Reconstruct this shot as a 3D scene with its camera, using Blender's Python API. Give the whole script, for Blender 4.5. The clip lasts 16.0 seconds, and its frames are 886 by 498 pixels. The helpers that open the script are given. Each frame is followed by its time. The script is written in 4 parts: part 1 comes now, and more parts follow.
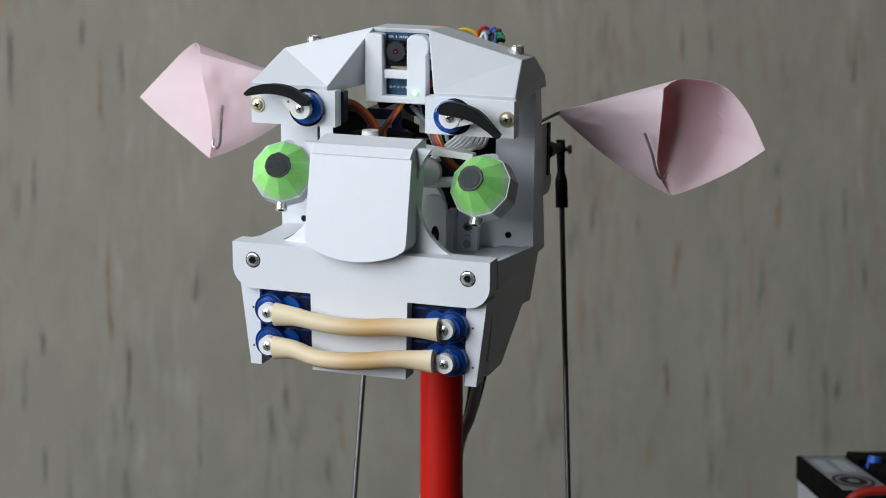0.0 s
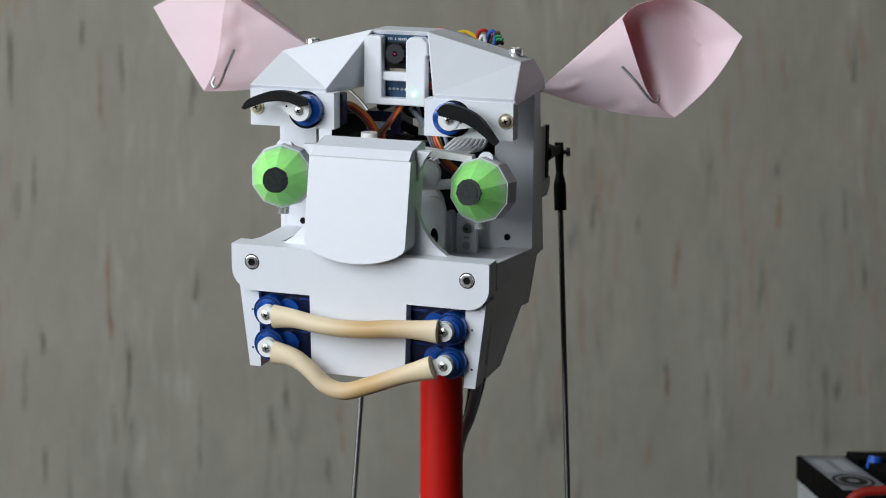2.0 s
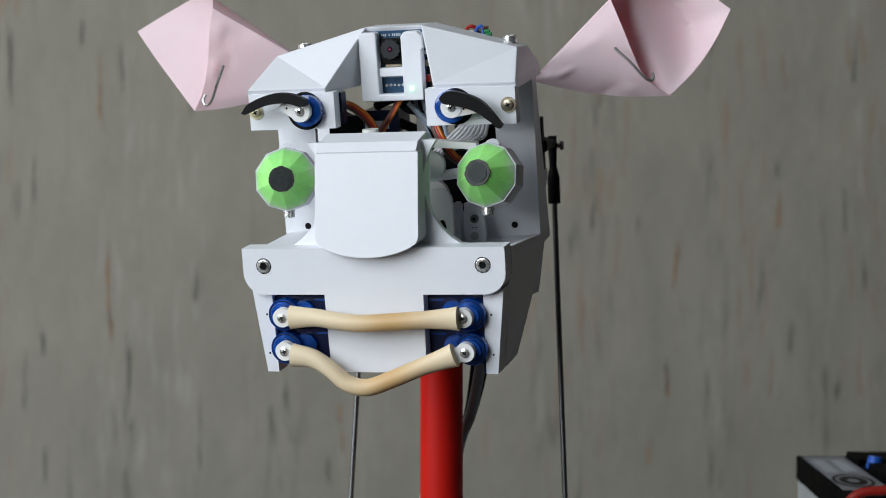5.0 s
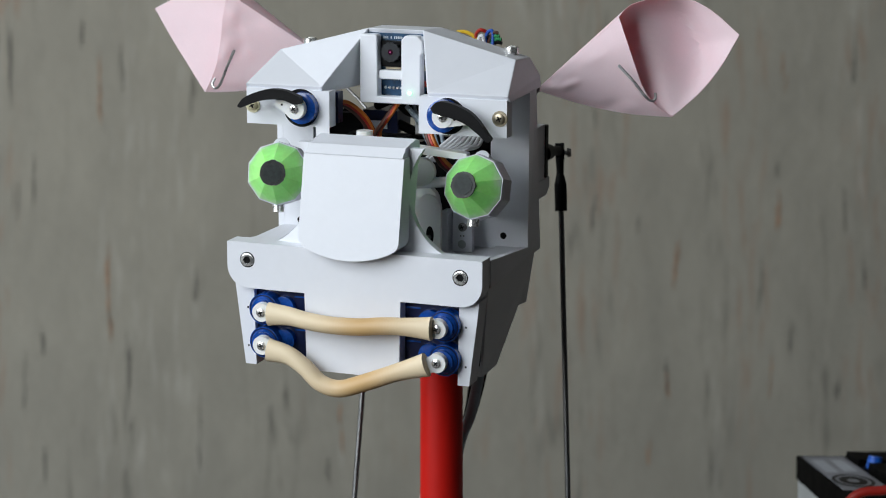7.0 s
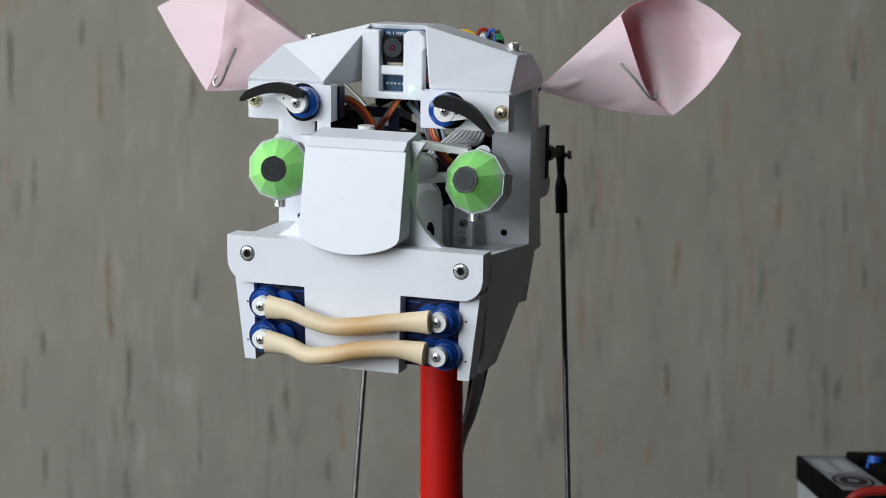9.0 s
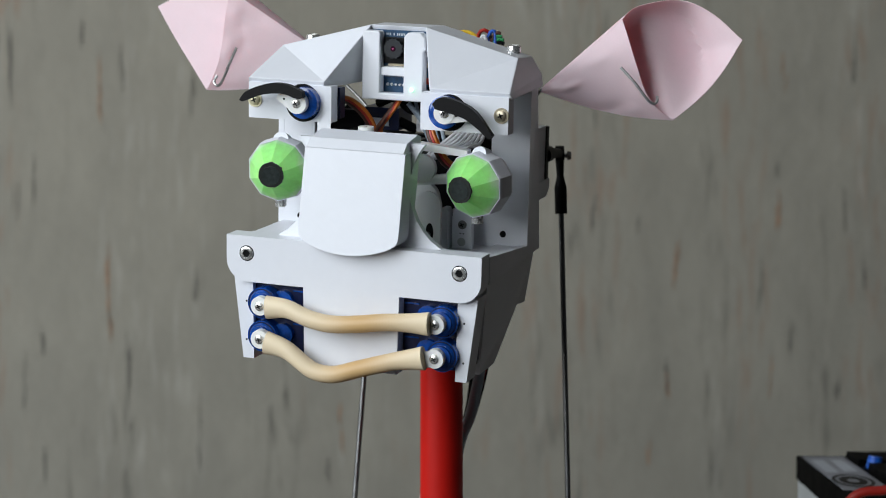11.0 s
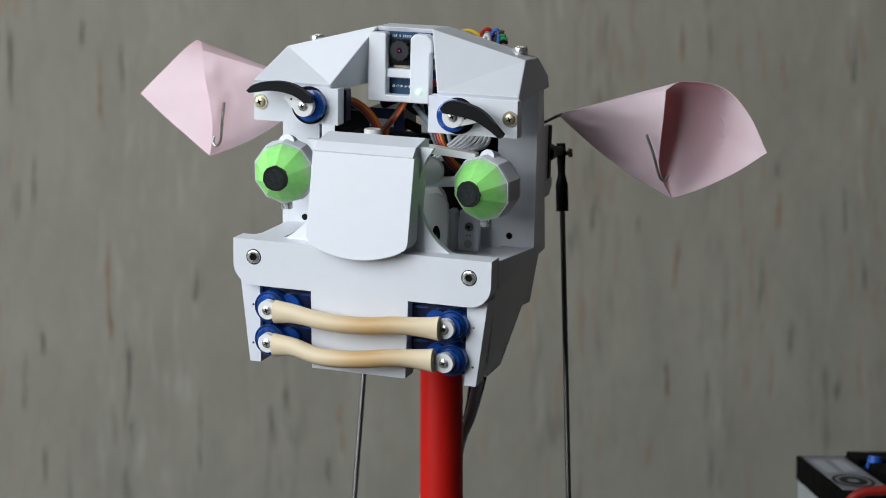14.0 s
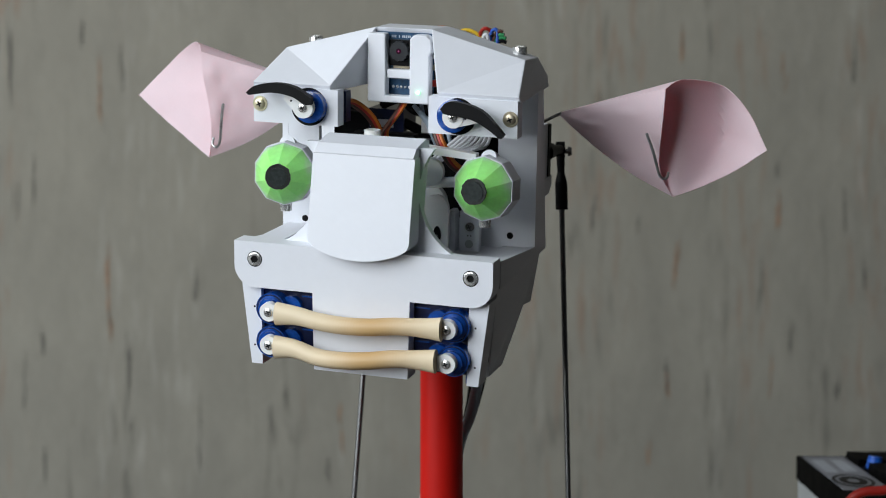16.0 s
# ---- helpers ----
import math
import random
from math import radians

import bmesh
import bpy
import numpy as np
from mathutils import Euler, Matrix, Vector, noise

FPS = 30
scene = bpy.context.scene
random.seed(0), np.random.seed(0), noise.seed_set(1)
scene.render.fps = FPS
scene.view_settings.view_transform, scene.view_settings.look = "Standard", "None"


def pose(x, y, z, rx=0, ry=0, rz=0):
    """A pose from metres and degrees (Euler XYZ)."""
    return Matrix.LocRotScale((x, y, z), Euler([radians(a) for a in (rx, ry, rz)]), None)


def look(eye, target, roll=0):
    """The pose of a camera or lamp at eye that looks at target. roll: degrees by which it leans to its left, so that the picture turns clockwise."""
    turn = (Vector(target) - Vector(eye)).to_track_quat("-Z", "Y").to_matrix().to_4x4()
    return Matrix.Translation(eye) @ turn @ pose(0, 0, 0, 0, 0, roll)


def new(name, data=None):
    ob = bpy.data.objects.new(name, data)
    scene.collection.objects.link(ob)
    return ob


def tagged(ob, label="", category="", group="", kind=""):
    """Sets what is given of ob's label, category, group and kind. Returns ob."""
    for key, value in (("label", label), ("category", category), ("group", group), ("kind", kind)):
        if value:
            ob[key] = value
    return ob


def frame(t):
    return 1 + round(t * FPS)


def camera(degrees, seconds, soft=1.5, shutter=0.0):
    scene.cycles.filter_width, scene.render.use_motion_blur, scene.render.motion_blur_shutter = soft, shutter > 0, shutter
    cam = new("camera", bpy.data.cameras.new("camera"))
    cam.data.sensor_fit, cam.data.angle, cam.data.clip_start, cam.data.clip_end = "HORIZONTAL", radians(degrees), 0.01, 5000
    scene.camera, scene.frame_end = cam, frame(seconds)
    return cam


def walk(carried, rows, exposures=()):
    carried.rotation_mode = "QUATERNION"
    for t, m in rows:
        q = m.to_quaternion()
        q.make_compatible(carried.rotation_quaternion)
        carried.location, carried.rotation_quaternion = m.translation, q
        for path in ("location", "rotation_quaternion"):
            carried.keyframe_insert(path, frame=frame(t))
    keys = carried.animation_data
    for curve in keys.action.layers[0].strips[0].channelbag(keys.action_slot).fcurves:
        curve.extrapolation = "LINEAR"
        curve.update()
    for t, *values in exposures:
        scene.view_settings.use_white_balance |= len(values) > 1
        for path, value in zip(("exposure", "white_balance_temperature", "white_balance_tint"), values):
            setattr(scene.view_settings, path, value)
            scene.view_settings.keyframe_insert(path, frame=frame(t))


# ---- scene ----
# Everything on the head is written in millimetres, in the head's own space:
# x to the side, y to the back, z up, the origin between the two muzzle screws.
EYE_Z = 0.955
TABLE_Z = 0.75
WALL_Y = 1.90

cam = camera(26, 16.0, soft=1.0, shutter=0.4)
STAND = look((0, 0, EYE_Z), (0, 1, EYE_Z))
walk(cam, [(0.0, STAND), (16.0, STAND)], exposures=[(0.0, 0.0, 6500, 10), (16.0, 0.0, 6500, 10)])
cam.data.dof.use_dof = True
cam.data.dof.focus_distance = 0.70
cam.data.dof.aperture_fstop = 19.5

HEAD_ROWS = [
    (0, pose(-0.0302, 0.6844, 0.9478, 12.30, 4.57, -18.49)),
    (0.5, pose(-0.0305, 0.6845, 0.9478, 12.24, 4.57, -18.41)),
    (1, pose(-0.0309, 0.6839, 0.9477, 12.17, 4.53, -18.44)),
    (1.5, pose(-0.0302, 0.6844, 0.9470, 12.17, 4.53, -18.44)),
    (2, pose(-0.0305, 0.6844, 0.9471, 12.13, 4.52, -18.35)),
    (2.3, pose(-0.0305, 0.6844, 0.9471, 12.13, 4.52, -18.35)),
    (2.5, pose(-0.0277, 0.6840, 0.9434, 14.30, 0.99, -17.59)),
    (2.65, pose(-0.0256, 0.6845, 0.9434, 14.35, -0.50, -16.82)),
    (2.9, pose(-0.0256, 0.6845, 0.9434, 14.35, -0.50, -16.82)),
    (3, pose(-0.0256, 0.6845, 0.9451, 13.55, -0.60, -16.82)),
    (3.15, pose(-0.0258, 0.6824, 0.9492, 11.27, -0.41, -16.64)),
    (3.5, pose(-0.0258, 0.6824, 0.9492, 11.27, -0.41, -16.64)),
    (4, pose(-0.0255, 0.6826, 0.9491, 11.22, -0.43, -16.66)),
    (6.35, pose(-0.0255, 0.6826, 0.9491, 11.22, -0.43, -16.66)),
    (6.5, pose(-0.0270, 0.6823, 0.9498, 11.04, 0.88, -17.11)),
    (6.72, pose(-0.0326, 0.6850, 0.9480, 11.61, 4.37, -19.47)),
    (7, pose(-0.0326, 0.6850, 0.9480, 11.61, 4.37, -19.47)),
    (7.5, pose(-0.0324, 0.6847, 0.9479, 11.79, 4.42, -19.51)),
    (7.7, pose(-0.0331, 0.6866, 0.9440, 13.81, 4.24, -19.72)),
    (8, pose(-0.0331, 0.6866, 0.9440, 13.81, 4.24, -19.72)),
    (8.1, pose(-0.0326, 0.6853, 0.9475, 11.98, 4.33, -19.52)),
    (8.3, pose(-0.0323, 0.6844, 0.9498, 10.76, 4.39, -19.39)),
    (8.5, pose(-0.0322, 0.6842, 0.9503, 10.49, 4.40, -19.36)),
    (9, pose(-0.0324, 0.6837, 0.9503, 10.37, 4.43, -19.41)),
    (11.3, pose(-0.0331, 0.6863, 0.9497, 10.70, 5.30, -19.40)),
    (11.5, pose(-0.0399, 0.6880, 0.9467, 11.97, 9.73, -22.58)),
    (11.7, pose(-0.0423, 0.6905, 0.9478, 11.38, 12.80, -23.36)),
    (12, pose(-0.0433, 0.6916, 0.9483, 11.13, 14.11, -23.69)),
    (12.5, pose(-0.0419, 0.6895, 0.9505, 9.76, 15.51, -23.47)),
    (13, pose(-0.0419, 0.6899, 0.9509, 9.94, 15.74, -23.30)),
    (13.5, pose(-0.0421, 0.6900, 0.9509, 9.84, 15.69, -23.29)),
    (13.55, pose(-0.0421, 0.6900, 0.9509, 9.84, 15.69, -23.29)),
    (13.7, pose(-0.0366, 0.6871, 0.9498, 10.63, 10.94, -20.99)),
    (13.8, pose(-0.0313, 0.6843, 0.9488, 11.39, 6.41, -18.79)),
    (14, pose(-0.0298, 0.6835, 0.9485, 11.60, 5.14, -18.18)),
    (14.5, pose(-0.0297, 0.6839, 0.9480, 12.04, 4.74, -18.03)),
    (15, pose(-0.0301, 0.6838, 0.9476, 12.04, 4.72, -18.13)),
    (15.5, pose(-0.0291, 0.6832, 0.9478, 12.00, 4.70, -17.92)),
    (16, pose(-0.0293, 0.6831, 0.9480, 11.94, 4.76, -17.97)),
]
# ---------------------------------------------------------------- light
world = bpy.data.worlds.new("overcast_sky")
scene.world = world
world.use_nodes = True
wn = world.node_tree
sky = wn.nodes.new("ShaderNodeTexSky")
sky.sky_type = 'NISHITA'
sky.sun_disc = False
sky.sun_elevation, sky.sun_rotation = radians(35), radians(200)
wn.links.new(sky.outputs[0], wn.nodes["Background"].inputs[0])
wn.nodes["Background"].inputs[1].default_value = 0.08


def window_lamp(name, place, target, w, h, watts, colour):
    data = bpy.data.lights.new(name, 'AREA')
    data.shape, data.size, data.size_y, data.energy, data.color = 'RECTANGLE', w, h, watts, colour
    ob = new(name, data)
    ob.matrix_world = look(place, target)
    return ob


# overcast-sky daylight: lamp in an unseen window; the slanted wall is added for it
BAY = Matrix.Translation((-1.47, -0.12, 0)) @ Matrix.Rotation(radians(-29), 4, 'Z')     # x along that wall, y into the room
bay_eye, bay_aim = BAY @ Vector((0, 0.0, 1.62)), BAY @ Vector((0, 1.5, 1.50))
window_lamp("window_daylight", bay_eye, bay_aim, 1.90, 1.42, 49, (0.885, 0.95, 1.0))


# ---------------------------------------------------------------- materials
def mat(name, colour, rough=0.5, metal=0.0, vary=0.06, scale=40.0, bump=0.0, bump_scale=400.0, stretch=(1, 1, 1),
        glow=0.0, sss=0.0, fine=900.0, coat=0.0, spec=0.5):
    """A painted or moulded surface: broad and fine variation of its colour and gloss, and a fine relief."""
    m = bpy.data.materials.new(name)
    m.use_nodes = True
    nt = m.node_tree
    b = nt.nodes["Principled BSDF"]
    tc = nt.nodes.new("ShaderNodeTexCoord")
    mp = nt.nodes.new("ShaderNodeMapping")
    mp.inputs["Scale"].default_value = stretch
    nt.links.new(tc.outputs["Object"], mp.inputs[0])
    n1 = nt.nodes.new("ShaderNodeTexNoise")
    n1.inputs["Scale"].default_value, n1.inputs["Detail"].default_value = scale, 4
    n2 = nt.nodes.new("ShaderNodeTexNoise")
    n2.inputs["Scale"].default_value, n2.inputs["Detail"].default_value = fine, 3
    for n in (n1, n2):
        nt.links.new(mp.outputs[0], n.inputs["Vector"])
    mixn = nt.nodes.new("ShaderNodeMath")
    mixn.operation = 'MULTIPLY_ADD'
    nt.links.new(n2.outputs[0], mixn.inputs[0])
    mixn.inputs[1].default_value = 0.35
    nt.links.new(n1.outputs[0], mixn.inputs[2])
    ramp = nt.nodes.new("ShaderNodeValToRGB")
    ramp.color_ramp.elements[0].position, ramp.color_ramp.elements[1].position = 0.42, 0.95
    ramp.color_ramp.elements[0].color = [max(0, c * (1 - vary)) for c in colour] + [1]
    ramp.color_ramp.elements[1].color = [min(1, c * (1 + vary)) for c in colour] + [1]
    nt.links.new(mixn.outputs[0], ramp.inputs[0])
    nt.links.new(ramp.outputs[0], b.inputs["Base Color"])
    rr = nt.nodes.new("ShaderNodeMapRange")
    rr.inputs["From Min"].default_value, rr.inputs["From Max"].default_value = 0.3, 0.9
    rr.inputs["To Min"].default_value, rr.inputs["To Max"].default_value = max(0.03, rough - 0.07), min(1, rough + 0.07)
    nt.links.new(mixn.outputs[0], rr.inputs[0])
    nt.links.new(rr.outputs[0], b.inputs["Roughness"])
    b.inputs["Metallic"].default_value = metal
    b.inputs["Coat Weight"].default_value = coat
    b.inputs["Specular IOR Level"].default_value = spec
    if sss:
        b.inputs["Subsurface Weight"].default_value = sss
        b.inputs["Subsurface Radius"].default_value = (0.004, 0.003, 0.002)
        b.inputs["Subsurface Scale"].default_value = 0.5
    if bump:
        n3 = nt.nodes.new("ShaderNodeTexNoise")
        n3.inputs["Scale"].default_value, n3.inputs["Detail"].default_value = bump_scale, 3
        nt.links.new(mp.outputs[0], n3.inputs["Vector"])
        bp = nt.nodes.new("ShaderNodeBump")
        bp.inputs["Strength"].default_value, bp.inputs["Distance"].default_value = min(bump, 0.6), 0.0015 if bump > 0.6 else 0.0004
        nt.links.new(n3.outputs[0], bp.inputs["Height"])
        nt.links.new(bp.outputs[0], b.inputs["Normal"])
    if glow:
        b.inputs["Emission Color"].default_value = (*colour, 1)
        b.inputs["Emission Strength"].default_value = glow
    return m


def printed_plastic(name, colour, rough=0.42):
    """3D-printed plastic: thin layer lines across the height and a faint mottling."""
    m = mat(name, colour, rough, vary=0.025, scale=30, fine=300)
    nt = m.node_tree
    b = nt.nodes["Principled BSDF"]
    tc = nt.nodes.new("ShaderNodeTexCoord")
    wave = nt.nodes.new("ShaderNodeTexWave")
    wave.bands_direction = 'Z'
    wave.inputs["Scale"].default_value, wave.inputs["Distortion"].default_value = 1000.0, 1.2
    wave.inputs["Detail"].default_value = 1
    nt.links.new(tc.outputs["Object"], wave.inputs[0])
    bp = nt.nodes.new("ShaderNodeBump")
    bp.inputs["Strength"].default_value, bp.inputs["Distance"].default_value = 0.07, 0.0001
    nt.links.new(wave.outputs[0], bp.inputs["Height"])
    nt.links.new(bp.outputs[0], b.inputs["Normal"])
    b.inputs["Subsurface Weight"].default_value = 0.08
    b.inputs["Subsurface Radius"].default_value = (0.002, 0.002, 0.002)
    return m


WHITE = printed_plastic("white_printed_plastic", (0.755, 0.77, 0.815))
WHITE_SMOOTH = mat("white_nylon", (0.80, 0.80, 0.78), 0.4, vary=0.03, sss=0.15)
GREEN = mat("green_hand_painted", (0.36, 0.92, 0.25), 0.5, vary=0.16, scale=110, fine=700, bump=0.12, bump_scale=500, sss=0.75)
GREEN.node_tree.nodes["Principled BSDF"].inputs["Subsurface Scale"].default_value = 1.5
nt = GREEN.node_tree
tc = nt.nodes.new("ShaderNodeTexCoord")
flat_xz = nt.nodes.new("ShaderNodeMapping")
flat_xz.inputs["Scale"].default_value = (1, 0, 1)
nt.links.new(tc.outputs["Object"], flat_xz.inputs[0])
reach = nt.nodes.new("ShaderNodeVectorMath")
reach.operation = 'LENGTH'
nt.links.new(flat_xz.outputs[0], reach.inputs[0])
patch = nt.nodes.new("ShaderNodeTexNoise")
patch.inputs["Scale"].default_value, patch.inputs["Detail"].default_value = 150, 4
nt.links.new(tc.outputs["Object"], patch.inputs["Vector"])
both = nt.nodes.new("ShaderNodeMath")
both.operation = 'MULTIPLY_ADD'
both.inputs[1].default_value = 0.006
nt.links.new(patch.outputs[0], both.inputs[0])
nt.links.new(reach.outputs["Value"], both.inputs[2])
thin_paint = nt.nodes.new("ShaderNodeMapRange")
thin_paint.interpolation_type = 'SMOOTHSTEP'
thin_paint.inputs["From Min"].default_value, thin_paint.inputs["From Max"].default_value = 0.0122, 0.0158
thin_paint.inputs["To Max"].default_value = 0.75
nt.links.new(both.outputs[0], thin_paint.inputs[0])
paint_mix = nt.nodes.new("ShaderNodeMix")
paint_mix.data_type = 'RGBA'
nt.links.new(thin_paint.outputs[0], paint_mix.inputs[0])
nt.links.new(nt.nodes["Principled BSDF"].inputs["Base Color"].links[0].from_socket, paint_mix.inputs[6])
paint_mix.inputs[7].default_value = (0.80, 0.90, 0.77, 1)
nt.links.new(paint_mix.outputs[2], nt.nodes["Principled BSDF"].inputs["Base Color"])
PUPIL = mat("black_felt_pen", (0.006, 0.008, 0.007), 0.45, vary=0.9, scale=500, fine=1500, bump=0.6, bump_scale=900, spec=0.4)
PUPIL_CAP = mat("worn_black_felt_pen", (0.015, 0.021, 0.020), 0.5, vary=0.6, scale=500, fine=1500, bump=0.2, bump_scale=500, spec=0.25)
BROW = mat("black_brow_plastic", (0.002, 0.002, 0.0025), 0.5, vary=0.3, scale=200, bump=0.15, bump_scale=600, stretch=(0.4, 1, 2.5), spec=0.2)
SERVO = mat("blue_translucent_plastic", (0.006, 0.062, 0.31), 0.2, vary=0.6, scale=150, coat=0.5)
# shaded copy of the servo blue, for cases in pockets and the housing groove
SERVO_SHADED = mat("shaded_blue_servo_case", (0.004, 0.009, 0.045), 0.3, vary=0.5, scale=120, spec=0.35)
BLACK = mat("black_plastic", (0.003, 0.003, 0.0035), 0.5, vary=0.4, scale=100, spec=0.13)
STEEL = mat("polished_steel", (0.74, 0.73, 0.71), 0.26, 0.75, vary=0.2, scale=300)
CLIP_STEEL = mat("paper_clip_steel", (0.46, 0.45, 0.44), 0.3, 0.9, vary=0.2, scale=300)
DARK_STEEL = mat("dull_steel_rod", (0.20, 0.20, 0.20), 0.36, 1.0, vary=0.25, scale=200, stretch=(1, 1, 0.1))
CAP_STEEL = mat("bright_cap_screw_steel", (0.78, 0.77, 0.75), 0.24, 0.85, vary=0.3, scale=400)
BRASS = mat("yellow_zinc", (0.76, 0.70, 0.48), 0.34, 0.6, vary=0.2, scale=300)
OLD_BRASS = mat("tarnished_brass", (0.40, 0.35, 0.26), 0.36, 0.9, vary=0.3, scale=300)
# near-black for discs and bars that paint the shade in slots and holes
RECESS_SHADE = mat("painted_recess_shade", (0.008, 0.008, 0.008), 0.8, vary=0.3, spec=0.1)
RUBBER = mat("cream_latex_tube", (0.66, 0.50, 0.31), 0.5, vary=0.14, scale=60, fine=500)
nt = RUBBER.node_tree
info = nt.nodes.new("ShaderNodeObjectInfo")
nt.links.new(info.outputs["Color"], nt.nodes["Principled BSDF"].inputs["Base Color"])
nt.links.remove(nt.nodes["Principled BSDF"].inputs["Roughness"].links[0])
PAPER = mat("pink_paper", (0.95, 0.81, 0.86), 0.75, vary=0.05, scale=45, fine=1600, bump=0.7, bump_scale=22)
nt = PAPER.node_tree
thin = nt.nodes.new("ShaderNodeBsdfTranslucent")
thin.inputs[0].default_value = (0.95, 0.22, 0.21, 1)
both = nt.nodes.new("ShaderNodeMixShader")
both.inputs[0].default_value = 0.24
nt.links.new(nt.nodes["Principled BSDF"].outputs[0], both.inputs[1])
nt.links.new(thin.outputs[0], both.inputs[2])
nt.links.new(both.outputs[0], nt.nodes["Material Output"].inputs[0])
RED = mat("red_painted_tube", (0.58, 0.014, 0.009), 0.42, vary=0.14, scale=45, fine=260, bump=0.05, bump_scale=160, stretch=(1, 1, 0.3), spec=0.12)
PCB = mat("blue_circuit_board", (0.005, 0.048, 0.115), 0.35, vary=0.45, scale=350)
PCB_DARK = mat("dark_circuit_board", (0.007, 0.008, 0.012), 0.5, vary=0.5, scale=300, spec=0.2)
WIRE_ORANGE = mat("orange_wire", (0.55, 0.14, 0.010), 0.42, vary=0.1)
WIRE_RED = mat("red_wire", (0.36, 0.016, 0.009), 0.42, vary=0.1)
WIRE_BROWN = mat("brown_wire", (0.06, 0.018, 0.009), 0.45, vary=0.1)
WIRE_WHITE = mat("white_wire", (0.72, 0.72, 0.74), 0.45, vary=0.05)
WIRE_YELLOW = mat("yellow_wire", (0.65, 0.42, 0.02), 0.42, vary=0.1)
WIRE_GREEN = mat("green_wire", (0.02, 0.22, 0.07), 0.42, vary=0.1)
WIRE_BLUE = mat("blue_wire", (0.02, 0.09, 0.42), 0.42, vary=0.1)
WIRE_GREY = mat("grey_blue_wire", (0.36, 0.43, 0.50), 0.45, vary=0.15)
LED = mat("lit_green_led", (0.34, 1.0, 0.50), 0.4, glow=3.0, vary=0.0)
LENS_RING = mat("dark_grey_lens_ring", (0.016, 0.018, 0.021), 0.5, vary=0.4, scale=300, spec=0.3)
LENS = mat("lens_glass", (0.03, 0.006, 0.016), 0.08, vary=0.2)
PINK_DOT = mat("lens_pink_dot", (0.36, 0.04, 0.16), 0.3, vary=0.2)
BARS = mat("white_board_print", (0.52, 0.55, 0.60), 0.5, vary=0.1)
LID = mat("matt_black_lid", (0.0015, 0.0015, 0.0018), 0.7, vary=0.3, scale=60, spec=0.05)
BATTERY_GREY = mat("grey_battery_case", (0.42, 0.44, 0.44), 0.5, vary=0.06, scale=20, bump=0.1)
LABEL = mat("silver_grey_label", (0.27, 0.28, 0.33), 0.4, vary=0.35, scale=35, fine=120)
BLUE_CAP = mat("blue_terminal_cap", (0.01, 0.11, 0.55), 0.4, vary=0.15)
# table, walls, ceiling and floor: tones set by the light they bounce
TABLE = mat("brown_wood_table", (0.050, 0.038, 0.030), 0.5, vary=0.3, scale=8, bump=0.2, stretch=(0.3, 4, 1))
PAINT = mat("grey_room_paint", (0.13, 0.138, 0.142), 0.85, vary=0.05, scale=3, bump=0.2, bump_scale=120)
PAINT_EAST = mat("pale_grey_room_paint", (0.21, 0.21, 0.205), 0.8, vary=0.1, scale=3, bump=0.2, bump_scale=120)
CEIL = mat("grey_ceiling_paint", (0.32, 0.32, 0.31), 0.9, vary=0.04, scale=3, bump=0.2, bump_scale=150)
FLOOR = mat("grey_carpet", (0.06, 0.063, 0.066), 0.95, vary=0.25, scale=20, bump=0.5, bump_scale=300)
PVC = mat("white_window_frame", (0.75, 0.75, 0.74), 0.35, vary=0.03)
FLECK_DARK = mat("dark_wallpaper_fibre", (0.165, 0.155, 0.13), 0.9, vary=0.5, scale=90)
FLECK_RUST = mat("rust_wallpaper_fibre", (0.285, 0.185, 0.122), 0.9, vary=0.4, scale=90)


